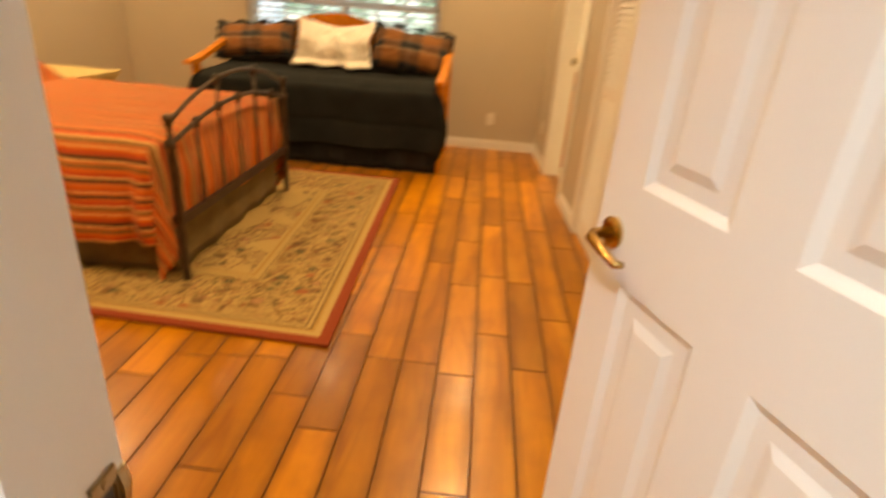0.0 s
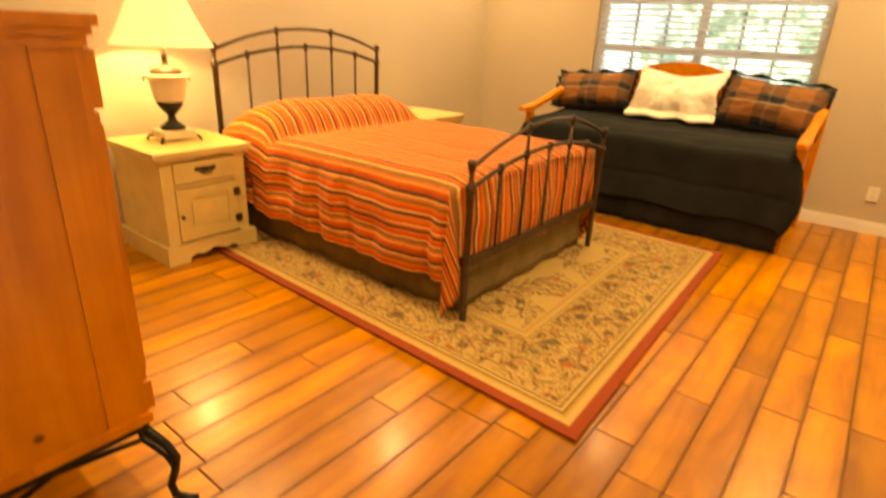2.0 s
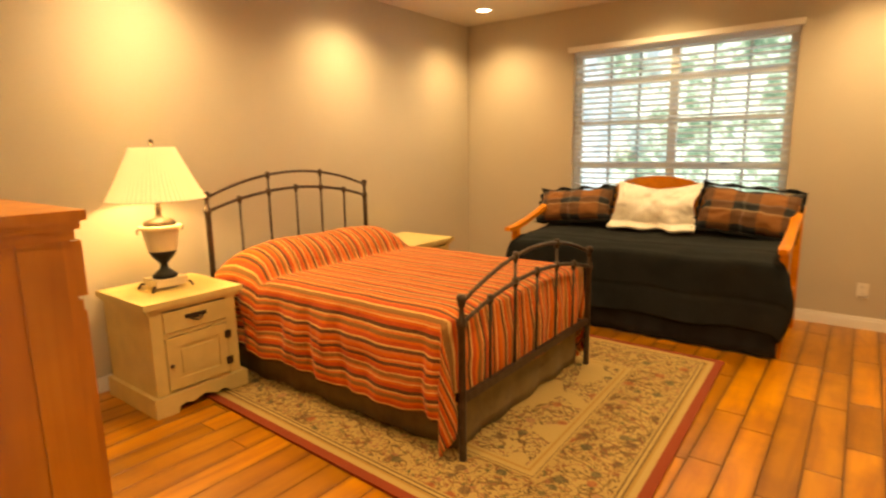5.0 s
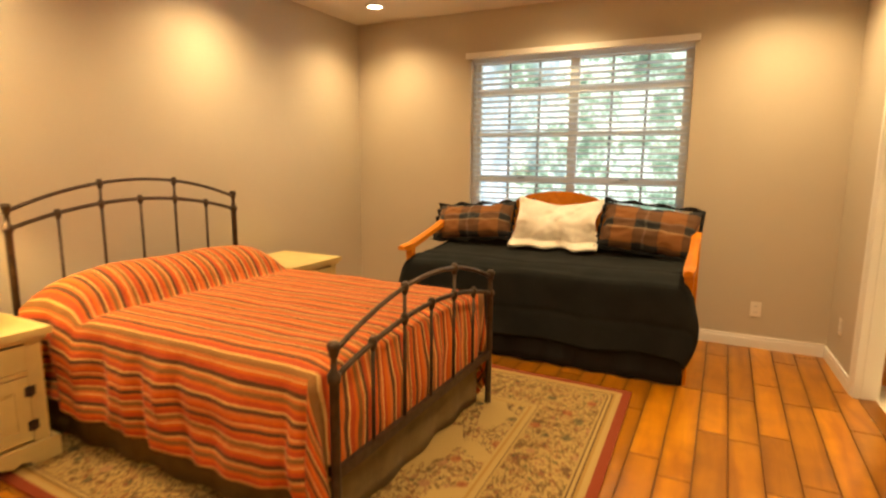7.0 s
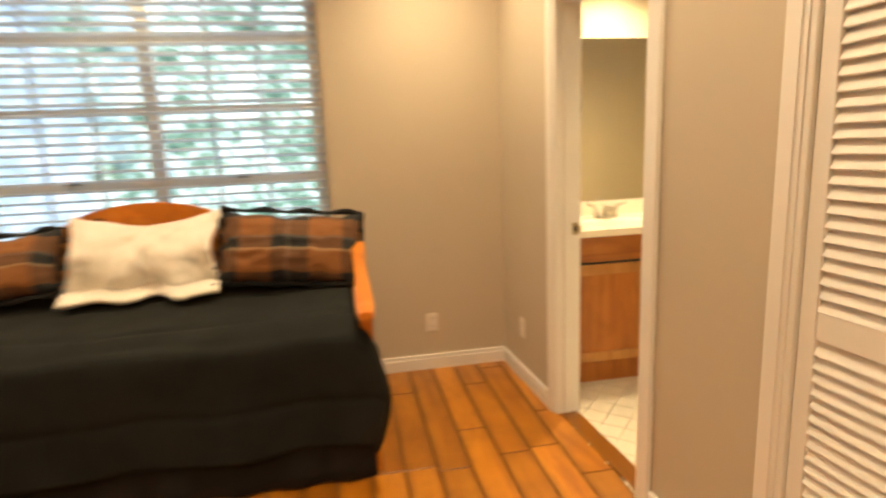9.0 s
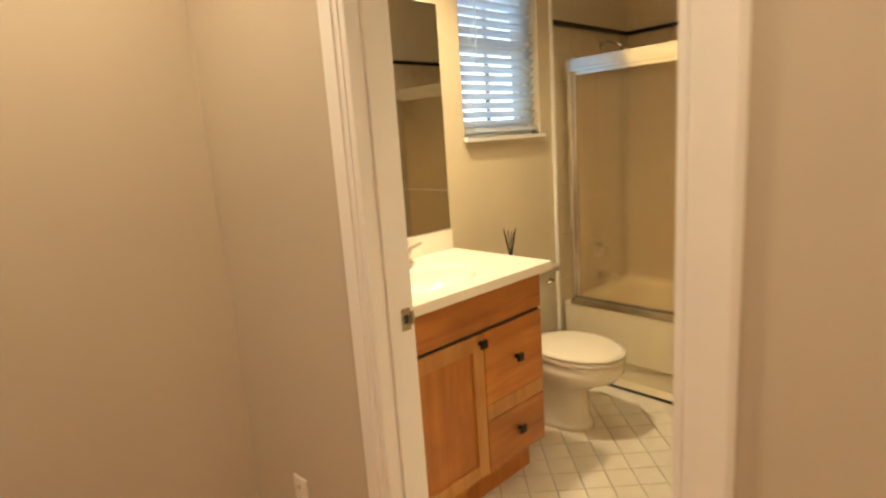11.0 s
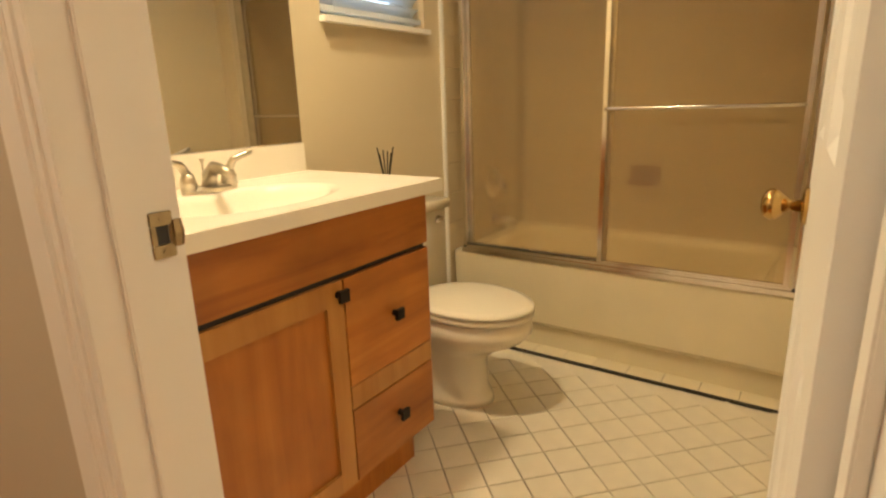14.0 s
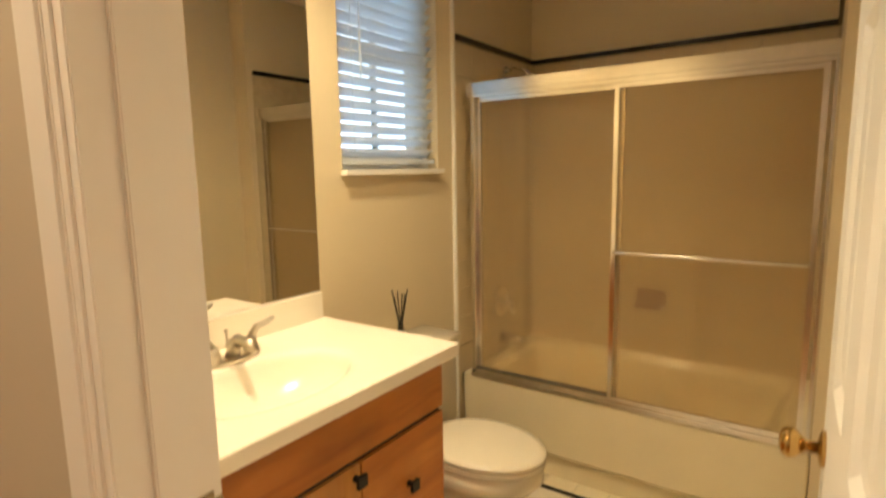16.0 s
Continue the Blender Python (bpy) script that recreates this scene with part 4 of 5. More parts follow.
copy_thing(ns, pose(-2.62 * S, 5.15 * S, 0.002 * S))

# table lamp
LX, LY, LZ = -2.66, 2.86, 0.69
lamp = thing("table_lamp", (LX, LY, LZ), "lit urn table lamp with pleated ivory shade on nightstand", "table lamp")
part("plinth", boxes((LX - 0.085, LX + 0.085, LY - 0.10, LY + 0.10, LZ + 0.022, LZ + 0.068)), IVORY, lamp, bevel=0.008)
for sx in (-1, 1):
    for sy in (-1, 1):
        part("foot", tube([(LX + sx * 0.06, LY + sy * 0.08, LZ + 0.03), (LX + sx * 0.085, LY + sy * 0.115, LZ + 0.03), (LX + sx * 0.09, LY + sy * 0.122, LZ + 0.012), (LX + sx * 0.095, LY + sy * 0.13, LZ + 0.004)], 0.008, sides=8), IRON, lamp)
part("pedestal", lathe(LX, LY, [(0.072, LZ + 0.068), (0.075, LZ + 0.082), (0.055, LZ + 0.10), (0.026, LZ + 0.125), (0.022, LZ + 0.155), (0.04, LZ + 0.175), (0.066, LZ + 0.205), (0.082, LZ + 0.24)], sides=28), BLACKIRON, lamp, "dark bronze pedestal", smooth=True)
part("urn", lathe(LX, LY, [(0.082, LZ + 0.24), (0.088, LZ + 0.26), (0.105, LZ + 0.37), (0.125, LZ + 0.378), (0.125, LZ + 0.395), (0.10, LZ + 0.40)], sides=28), IVORY, lamp, "ivory ceramic urn", smooth=False)
part("lid", lathe(LX, LY, [(0.095, LZ + 0.40), (0.085, LZ + 0.425), (0.045, LZ + 0.44), (0.02, LZ + 0.45), (0.016, LZ + 0.49), (0.022, LZ + 0.50), (0.012, LZ + 0.515), (0.012, LZ + 0.60)], sides=24), IRON, lamp, "dark turned lid and stem", smooth=True)
for s in (-1, 1):
    part("handle", tube([(LX, LY + s * 0.12, LZ + 0.385), (LX, LY + s * 0.142, LZ + 0.38), (LX, LY + s * 0.138, LZ + 0.355)], 0.006, sides=8), IRON, lamp)


def shade_at(a, b):
    r = 0.278 + (0.125 - 0.278) * (b ** 0.92)
    r *= 1 + 0.02 * (1 if int(a * 128) % 2 else -1)
    return (LX + r * math.cos(a * math.tau), LY + r * math.sin(a * math.tau), 1.25 + 0.315 * b)


shd = part("shade", sheet(128, 6, shade_at), SHADE, lamp, "glowing pleated ivory shade")
thick(shd, 0.003)
part("finial", lathe(LX, LY, [(0.006, 1.55), (0.006, 1.585), (0.014, 1.59), (0.012, 1.605), (0.004, 1.615)], sides=12), IRON, lamp, smooth=True)
part("harp", tube([(LX, LY, 1.29), (LX, LY + 0.06, 1.36), (LX, LY + 0.06, 1.48), (LX, LY, 1.56), (LX, LY - 0.06, 1.48), (LX, LY - 0.06, 1.36), (LX, LY, 1.29)], 0.003, sides=6), IRON, lamp)

# chest on iron legs
X0, X1, Y0, Y1 = -1.72, -0.665, 1.235, 1.70
chest = thing("armoire", (-1.2, 1.47, 0.0), "tall orange knotty pine chest on scrolled iron legs", "chest")
part("body", boxes((X0, X1, Y0, Y1 - 0.02, 0.30, 1.33)), PINE, chest, bevel=0.004)
part("side_stile", boxes((X1, X1 + 0.004, Y1 - 0.11, Y1 - 0.02, 0.30, 1.33)), PINE, chest)
part("base_moulding", boxes((X0 - 0.012, X1 + 0.012, Y0, Y1 + 0.005, 0.285, 0.315)), PINE, chest, bevel=0.008)
for over, front, za, zb in ((0.015, 0.005, 1.33, 1.355), (0.024, 0.016, 1.3555, 1.375), (0.034, 0.028, 1.3755, 1.40)):
    part("cornice_step", boxes((X0 - over, X1 + over, Y0, Y1 + front, za, zb)), PINE, chest, bevel=0.006)
part("front", boxes((X0, X1, Y1 - 0.02, Y1, 0.315, 1.33)), PINE, chest, bevel=0.003)
for xx in (X1 - 0.075, X0 + 0.005):
    g = boxes((xx, xx + 0.07, Y1, Y1 + 0.012, 0.42, 1.18), (xx, xx + 0.07, Y1, Y1 + 0.022, 0.32, 0.41), (xx, xx + 0.07, Y1, Y1 + 0.024, 1.19, 1.325))
    for k in range(4):
        box(xx + 0.008 + k * 0.015, xx + 0.016 + k * 0.015, Y1 + 0.012, Y1 + 0.020, 0.45, 1.15, g)
    part("pilaster", g, PINE, chest, "fluted pine pilaster", bevel=0.003)
for sx, xx in ((1, X1), (-1, X0)):
    for sy, yy in ((1, Y1 - 0.02), (-1, Y0 + 0.03)):
        if sy < 0:
            leg = tube([(xx - sx * 0.02, yy, 0.285), (xx - sx * 0.01, yy, 0.14), (xx, yy, 0.0)], 0.013)
        else:
            leg = tube([(xx - sx * 0.03, yy, 0.28), (xx + sx * 0.00, yy + 0.005, 0.255), (xx + sx * 0.055, yy + 0.03, 0.22), (xx + sx * 0.075, yy + 0.045, 0.17), (xx + sx * 0.065, yy + 0.04, 0.12), (xx + sx * 0.045, yy + 0.03, 0.06), (xx + sx * 0.055, yy + 0.035, 0.02), (xx + sx * 0.09, yy + 0.06, 0.010), (xx + sx * 0.11, yy + 0.075, 0.016)], 0.012, taper=[0.015, 0.014, 0.013, 0.013, 0.013, 0.013, 0.013, 0.014, 0.010])
            tube([(xx - sx * 0.035, yy, 0.27), (xx - sx * 0.04, yy + 0.005, 0.20), (xx, yy + 0.02, 0.185), (xx + sx * 0.04, yy + 0.035, 0.165), (xx + sx * 0.068, yy + 0.042, 0.13)], 0.011, leg)
        part("leg", leg, BLACKIRON, chest, "scrolled black iron leg", smooth=True)
    part("side_stretcher", tube([(xx - sx * 0.03, Y0 + 0.03, 0.17), (xx - sx * 0.035, 1.45, 0.235), (xx - sx * 0.04, Y1 - 0.02, 0.20)], 0.009), BLACKIRON, chest, smooth=True)
    part("frame_bar", boxes((xx - 0.012, xx + 0.012, Y0 + 0.02, Y1 - 0.01, 0.268, 0.285)), BLACKIRON, chest)

# daybed
DX0, DX1, DY0, DY1 = -1.73, 0.42, 5.56, 6.72
day = thing("daybed", (-0.66, 6.1, 0.0), "orange wooden daybed with sloping arms and arched back", "daybed")
for x in (DX0 - 0.005, DX1 + 0.005):
    arm = bmesh.new()
    rows = []
    for k in range(15):
        f = k / 14
        y = DY0 - 0.03 + f * 0.98
        z = 0.80 + 0.01 * math.sin(f * 3) + 0.24 * max(0, f - 0.12) ** 1.25
        w, h = 0.034 + 0.004 * math.sin(f * 9), 0.028
        if k == 0:
            w, h = 0.028, 0.02
        rows.append([arm.verts.new(q) for q in ((x - w, y, z - h), (x + w, y, z - h), (x + w, y, z + h * 0.5), (x, y, z + h * 0.9), (x - w, y, z + h * 0.5))])
    for r0, r1 in zip(rows, rows[1:]):
        for k in range(5):
            arm.faces.new((r0[k], r0[(k + 1) % 5], r1[(k + 1) % 5], r1[k]))
    arm.faces.new(rows[0][::-1])
    arm.faces.new(rows[-1])
    part("arm", arm, DAYWOOD, day, bevel=0.005)
    part("front_post", boxes((x - 0.028, x + 0.028, DY0 + 0.10, DY0 + 0.16, 0.0, 0.785)), DAYWOOD, day, bevel=0.006)
    part("back_post", boxes((x - 0.028, x + 0.028, DY1 - 0.22, DY1 - 0.16, 0.0, 1.03)), DAYWOOD, day, bevel=0.006)
    part("side_rail", boxes((x - 0.014, x + 0.014, DY0 + 0.06, DY1 - 0.22, 0.27, 0.36)), DAYWOOD, day, bevel=0.004)
g = bmesh.new()
prof = []
for k in range(41):
    x = DX0 + 0.03 + (DX1 - DX0 - 0.06) * k / 40
    f = (x + 0.70) / 0.52
    prof.append((x, 1.00 + (0.25 * math.sqrt(1 - f * f) if abs(f) < 1 else 0)))
top = [[g.verts.new((x, y, z)) for y in (DY1 - 0.215, DY1 - 0.175)] for x, z in prof]
bot = [[g.verts.new((x, y, 0.80)) for y in (DY1 - 0.215, DY1 - 0.175)] for x, z in prof]
for k in range(40):
    g.faces.new((top[k][0], top[k + 1][0], top[k + 1][1], top[k][1]))
    g.faces.new((bot[k][0], bot[k + 1][0], top[k + 1][0], top[k][0]))
    g.faces.new((bot[k][1], top[k][1], top[k + 1][1], bot[k + 1][1]))
part("back_rail", g, DAYWOOD, day, "arched orange wood crest rail", bevel=0.004)
part("knob", ball((-0.93, DY1 - 0.222, 1.17), 0.016), BLACKIRON, day, smooth=True)
for k in range(9):
    x = DX0 + 0.16 + k * 0.22
    part("back_slat", boxes((x, x + 0.05, DY1 - 0.205, DY1 - 0.185, 0.30, 0.81)), DAYWOOD, day, bevel=0.003)
part("seat_rail", boxes((DX0 + 0.03, DX1 - 0.03, DY0 + 0.02, DY0 + 0.05, 0.25, 0.34)), DAYWOOD, day, bevel=0.004)
dm = part("daybed_mattress", boxes((DX0 + 0.06, DX1 - 0.06, DY0 + 0.06, DY1 - 0.22, 0.36, 0.68)), MATTRESS, None, "mattress under the charcoal quilt", (-0.66, 6.1, 0.36), bevel=0.04)
tagged(dm, category="mattress")


def quilt_at(a, b):
    """Top from the back forwards, then over the front edge and round the ends; soft folds."""
    s = b * 1.45
    depth = 0.86
    x = -0.655 + (a * 2 - 1) * 1.10
    n1 = 0.075 * max(0.0, 1 - s / 0.5) ** 1.5 + wob(x, s, 0, 1.8) * 0.02 + wob(x, s, 4, 5) * 0.008
    seam = -0.016 * math.exp(-((s - 0.70) / 0.02) ** 2)
    if s < depth:
        y, z = DY1 - 0.23 - s, 0.735 + n1 + seam - 0.03 * max(0, (s - depth + 0.12) / 0.12) ** 2
    else:
        d = s - depth
        r = min(1, d / 0.1)
        y, z = DY1 - 0.23 - depth - 0.055 * math.sin(r * 1.57) - 0.02 * d + 0.03 * math.sin(x * 9 + wob(x, 0, 0, 3)) * d + 0.012 * wob(x, d, 9, 4) + 0.008 * math.exp(-((d - 0.34) / 0.02) ** 2), 0.705 - 0.05 * r ** 2 - max(0, d - 0.06) * 0.86 - 0.006 * math.exp(-((d - 0.30) / 0.015) ** 2) + 0.012 * wob(x, d, 7, 4)
        z += 0.012 * wob(x, 0, 0, 2.5)
    e = abs(a * 2 - 1)
    if e > 0.93:
        over = (e - 0.93) / 0.07
        z -= 0.07 * over ** 2
    if s > depth:
        swell = (0.075 * math.sin(math.pi * min(1, (s - depth) / 0.62)) - 0.02 * min(1, (s - depth) / 0.6)) * max(0, e - 0.85) / 0.15
        x += (1 if a > 0.5 else -1) * swell
        y += 0.05 * max(0, (e - 0.92) / 0.08) ** 2
    else:
        x = max(DX0 + 0.045, min(DX1 - 0.045, x)) if s < 0.74 else x
    return (x, y, z)


q = part("quilt", sheet(90, 70, quilt_at), DARKCLOTH, None, "charcoal cotton quilt spread over the daybed", (-0.66, 6.1, 0.3), smooth=True)
tagged(thick(q, 0.012), category="quilt")


def dayskirt_at(a, b):
    d = a * 3.1
    rp = 0.014 * math.sin(d * 26) * b + 0.012 * wob(d, b, 0, 5) * b
    if d < 0.45:
        p = (DX0 + 0.02 - rp, DY0 + 0.49 - d)
    elif d < 2.60:
        p = (DX0 + 0.02 + (d - 0.45), DY0 + 0.035 - rp)
    else:
        p = (DX1 - 0.01 + rp, DY0 + 0.035 + (d - 2.60))
    return (*p, 0.40 - 0.385 * b)


ds = part("daybed_skirt", sheet(200, 6, dayskirt_at), BLACKCLOTH, None, "black gathered skirt hanging below the daybed quilt", (-0.66, 6.1, 0.015), smooth=True)
tagged(thick(ds, 0.005), category="bed skirt")


def cushion(name, cx, cy, cz, w, h, d, lean, turn, material, label, sag=0.0, flange=0.0):
    m = Matrix.Translation((cx, cy, cz)) @ Matrix.Rotation(turn, 4, "Y") @ Matrix.Rotation(lean, 4, "X")
    bm = bmesh.new()
    layer = bm.loops.layers.uv.new("UVMap")
    n = 24
    for side in (-1, 1):
        def at(i, j):
            u, v = i / n * 2 - 1, j / n * 2 - 1
            puff = max(0.0, (1 - abs(u) ** 2.6) * (1 - abs(v) ** 2.6)) ** 0.55
            pin = 1 - 0.06 * (1 - abs(u) ** 2) * abs(v) ** 3
            pin2 = 1 - 0.05 * (1 - abs(v) ** 2) * abs(u) ** 3
            p = Vector((u * w / 2 * pin2, side * d / 2 * puff, v * h / 2 * pin - sag * (1 - u * u) * (v > 0) * v))
            k = 0.012 + 0.012 * (1 - puff)
            p += Vector((wob(u * 2, v * 2, side + cx, 2) * k, wob(u * 3, v * 3, side + cx, 2) * 0.02 * puff, wob(u * 2, v * 2, side + 5 + cx, 2) * k))
            return p
        grid = [[bm.verts.new(at(i, j)) for j in range(n + 1)] for i in range(n + 1)]
        for i in range(n):
            for j in range(n):
                f = bm.faces.new((grid[i][j], grid[i + 1][j], grid[i + 1][j + 1], grid[i][j + 1]))
                for lp, (p, q2) in zip(f.loops, ((i, j), (i + 1, j), (i + 1, j + 1), (i, j + 1))):
                    lp[layer].uv = (p / n, q2 / n)
    bmesh.ops.remove_doubles(bm, verts=[v for v in bm.verts if abs(v.co.y) < 0.004], dist=0.03 * 0.5)
    t = thing(name, (cx, cy, cz - h / 2), label, "pillow", "pillows on the daybed")
    part("cover", moved(bm, m), material, t, smooth=True)
    if flange:
        edge = []
        for k in range(81):
            f = k / 80 * 4
            s, r = int(f) % 4, f % 1
            u, v = ((-1 + 2 * r, -1), (1, -1 + 2 * r), (1 - 2 * r, 1), (-1, 1 - 2 * r))[s]
            edge.append((u, v))
        fl = bmesh.new()
        for k in range(80):
            quad = []
            for (u, v), o in ((edge[k], 0), (edge[k + 1], 0), (edge[k + 1], 1), (edge[k], 1)):
                ripple = 0.03 * math.sin((u * 5 + v * 7) * 2.2) * o
                quad.append(fl.verts.new((u * (w / 2 * 0.97 + o * flange), ripple, v * (h / 2 * 0.97 + o * flange))))
            fl.faces.new(quad)
        bmesh.ops.remove_doubles(fl, verts=fl.verts, dist=1e-4)
        thick(part("flange", moved(fl, m), BLACKCLOTH, t, "black cloth flange", smooth=True), 0.004)
    return t


cushion("pillow", -1.44, 6.33, 0.965, 0.76, 0.35, 0.20, radians(-34), radians(-5), PLAID, "brown and black plaid pillow with black flange", 0.02, 0.026)
cushion("pillow", 0.075, 6.32, 0.985, 0.74, 0.40, 0.19, radians(-28), radians(5), PLAID, "brown and black plaid pillow with black flange", 0.02, 0.026)


def throw_at(a, b):
    u, v = a * 2 - 1, b
    x = -0.665 + u * (0.355 + 0.02 * math.cos(v * 6)) + 0.012 * wob(u, v, 2, 4)
    drape = 0.015 * math.sin(u * 7 + v * 3) * (1 - v) + 0.045 * wob(u, v, 0, 3) + 0.016 * wob(u, v, 3, 7) + 0.028 * math.sin(8 * abs(u) + 9 * v) * (1 - abs(u))
    y = 6.26 + 0.20 * v - 0.10 * math.sin(v * math.pi) + drape
    z = 0.80 + 0.40 * v - 0.07 * (1 - u * u) * v ** 3 + 0.006 * math.sin(u * 9) * (1 - v)
    if v < 0.12:
        y -= (0.12 - v) * 0.9
    return (x, y, z)


th = part("throw_blanket", sheet(40, 40, throw_at), FLEECE, None, "cream fleece throw draped over the daybed back pillows", (-0.665, 6.3, 0.77), smooth=True)
tagged(thick(th, 0.02), category="throw")


def outlet(m, base, blank):
    t = thing("wall_outlet", base, "white wall outlet plate" if not blank else "white wall plate above the baseboard", "outlet")
    part("plate", moved(boxes((-0.04, 0.04, -0.007, 0.0, -0.062, 0.062)), m), PLASTIC, t, bevel=0.003)
    for z in (-0.026, 0.026):
        s = part("socket", moved(boxes((-0.019, 0.019, -0.010, -0.0072, z - 0.016, z + 0.016)), m), PLASTIC, t, bevel=0.002)
        part("slots", moved(boxes((-0.009, -0.006, -0.0108, -0.0102, z - 0.006, z + 0.007), (0.006, 0.009, -0.0108, -0.0102, z - 0.006, z + 0.007)), m), GAPSHADE, s)


outlet(Matrix.Translation((0.893, 6.798, 0.325)), (0.893, 6.798, 0.26), False)
outlet(EAST @ Matrix.Translation((0.345, -0.001, 0.345)), tuple(EAST @ Vector((0.345, -0.001, 0.28))), False)


# ---- bathroom things ----
VF, VX0, VX1, CT = 6.215, 1.60, 2.49, 0.977
van = thing("vanity", (2.05, 6.5, 0.0), "amber cherry vanity cabinet with black square knobs", "vanity")
for xx in (VX0, VX1 - 0.018):
    part("side_panel", boxes((xx, xx + 0.018, VF + 0.02, 6.787, 0.165, CT - 0.04)), VANITY, van, bevel=0.002)
part("face_frame", boxes((VX0 + 0.018, VX1 - 0.018, VF + 0.02, VF + 0.03, 0.165, CT - 0.04)), VANITY, van)
part("bottom", boxes((VX0 + 0.018, VX1 - 0.018, VF + 0.03, 6.787, 0.165, 0.18)), VANITY, van)
part("toe_kick", boxes((VX0, VX1 - 0.01, VF + 0.085, 6.787, 0.0, 0.164)), VANITY, van)
part("false_front", boxes((VX0 + 0.005, VX1, VF, VF + 0.019, 0.785, CT - 0.042)), VANITY_H, van, "plain upper drawer front", bevel=0.002)
dd = part("door", boxes((VX0 + 0.065, 2.06, VF + 0.011, VF + 0.018, 0.225, 0.705)), VANITY, van, "framed cabinet door panel")
for a, b in ((VX0 + 0.005, VX0 + 0.065), (2.06, 2.118)):
    part("stile", boxes((a, b, VF, VF + 0.019, 0.168, 0.768)), VANITY_L, dd, bevel=0.002)
for a, b in ((0.168, 0.225), (0.705, 0.768)):
    part("rail", boxes((VX0 + 0.065, 2.06, VF + 0.0005, VF + 0.019, a, b)), VANITY_L, dd, bevel=0.002)
dr1 = part("drawer", boxes((2.124, VX1, VF, VF + 0.019, 0.462, 0.768)), VANITY_H, van, bevel=0.002)
part("divider", boxes((2.124, VX1, VF + 0.001, VF + 0.0195, 0.392, 0.458)), VANITY_L, van)
dr2 = part("drawer", boxes((2.124, VX1, VF, VF + 0.019, 0.168, 0.388)), VANITY_H, van, bevel=0.002)
# dark strip between the fronts, the gap's shade put in as colour
part("shadow_gap", boxes((VX0 + 0.004, VX1 - 0.004, VF + 0.012, VF + 0.0198, 0.768, 0.785)), GAPSHADE, van)
for ob, x, z in ((dd, 2.10, 0.733), (dr1, 2.315, 0.612), (dr2, 2.315, 0.288)):
    g = tube([(x, VF, z), (x, VF - 0.012, z), (x, VF - 0.018, z)], 0.007, taper=[0.010, 0.006, 0.008])
    box(x - 0.016, x + 0.016, VF - 0.028, VF - 0.018, z - 0.016, z + 0.016, g)
    part("knob", g, BLACKIRON, ob, "square black iron knob")

# one-piece top with an oval bowl
TX0, TX1, TY0, TY1 = 1.575, 2.535, 6.185, 6.787
BCX, BCY, BRX, BRY = 2.03, 6.44, 0.245, 0.165


def top_z(x, y):
    r = math.hypot((x - BCX) / BRX, (y - BCY) / BRY)
    if r >= 1.12:
        return CT
    if r >= 1:
        return CT - 0.006 * (1.12 - r) / 0.12
    return CT - 0.006 - 0.115 * (1 - r ** 2.6) ** 0.8


wt = thing("countertop", (2.05, 6.48, CT - 0.038), "white cultured marble vanity top with moulded oval basin", "countertop")
part("slab", sheet(110, 76, lambda a, b: (TX0 + (TX1 - TX0) * a, TY0 + (TY1 - TY0) * b, top_z(TX0 + (TX1 - TX0) * a, TY0 + (TY1 - TY0) * b))), MARBLE, wt, smooth=True)
part("edge", boxes((TX0, TX1, TY0 - 0.004, TY0, CT - 0.038, CT - 0.0005), (TX1, TX1 + 0.004, TY0, TY1, CT - 0.038, CT - 0.0005), (TX0, TX1, TY0, VF + 0.004, CT - 0.039, CT - 0.034), (VX1 - 0.02, TX1, VF, TY1, CT - 0.039, CT - 0.034)), MARBLE, wt, bevel=0.0015)
part("backsplash", boxes((TX0, TX1 - 0.01, TY1 - 0.022, TY1, CT, CT + 0.098)), MARBLE, wt, bevel=0.005)
part("drain", lathe(BCX, BCY, [(0.022, CT - 0.1215), (0.022, CT - 0.117), (0.014, CT - 0.115)], sides=16), CHROME, wt)

FX, FY = 2.06, 6.64
fc = thing("faucet", (FX, FY, CT), "brushed nickel two-handle faucet behind the basin", "faucet")
part("base", lathe(FX, FY, [(0.085, CT), (0.085, CT + 0.010), (0.075, CT + 0.016)], sides=24, sy=0.36), NICKEL, fc, smooth=False)
part("spout", tube([(FX, FY, CT + 0.012), (FX, FY - 0.005, CT + 0.045), (FX, FY - 0.03, CT + 0.068), (FX, FY - 0.075, CT + 0.062), (FX, FY - 0.11, CT + 0.045)], 0.016, taper=[0.024, 0.021, 0.017, 0.014, 0.012]), NICKEL, fc, smooth=True)
part("lift_rod", tube([(FX, FY + 0.022, CT + 0.012), (FX, FY + 0.022, CT + 0.08), (FX, FY + 0.022, CT + 0.084), (FX, FY + 0.022, CT + 0.09)], 0.004, taper=[0.003, 0.003, 0.007, 0.006]), NICKEL, fc)
for s in (-1, 1):
    hb = part("handle", lathe(FX + s * 0.062, FY, [(0.023, CT + 0.010), (0.021, CT + 0.035), (0.015, CT + 0.055)], sides=18), NICKEL, fc, smooth=True)
    part("lever", tube([(FX + s * 0.062, FY, CT + 0.05), (FX + s * 0.082, FY - 0.006, CT + 0.082), (FX + s * 0.115, FY - 0.014, CT + 0.092), (FX + s * 0.135, FY - 0.018, CT + 0.10)], 0.007, taper=[0.013, 0.010, 0.008, 0.006]), NICKEL, hb, smooth=True)

mir = thing("wall_mirror", (2.1, 6.785, 1.075), "frameless wall mirror above the vanity top", "mirror")
part("mirror_glass", boxes((1.62, 2.53, 6.781, 6.787, 1.078, 2.13)), MIRROR, mir)

# toilet
TX = 2.925
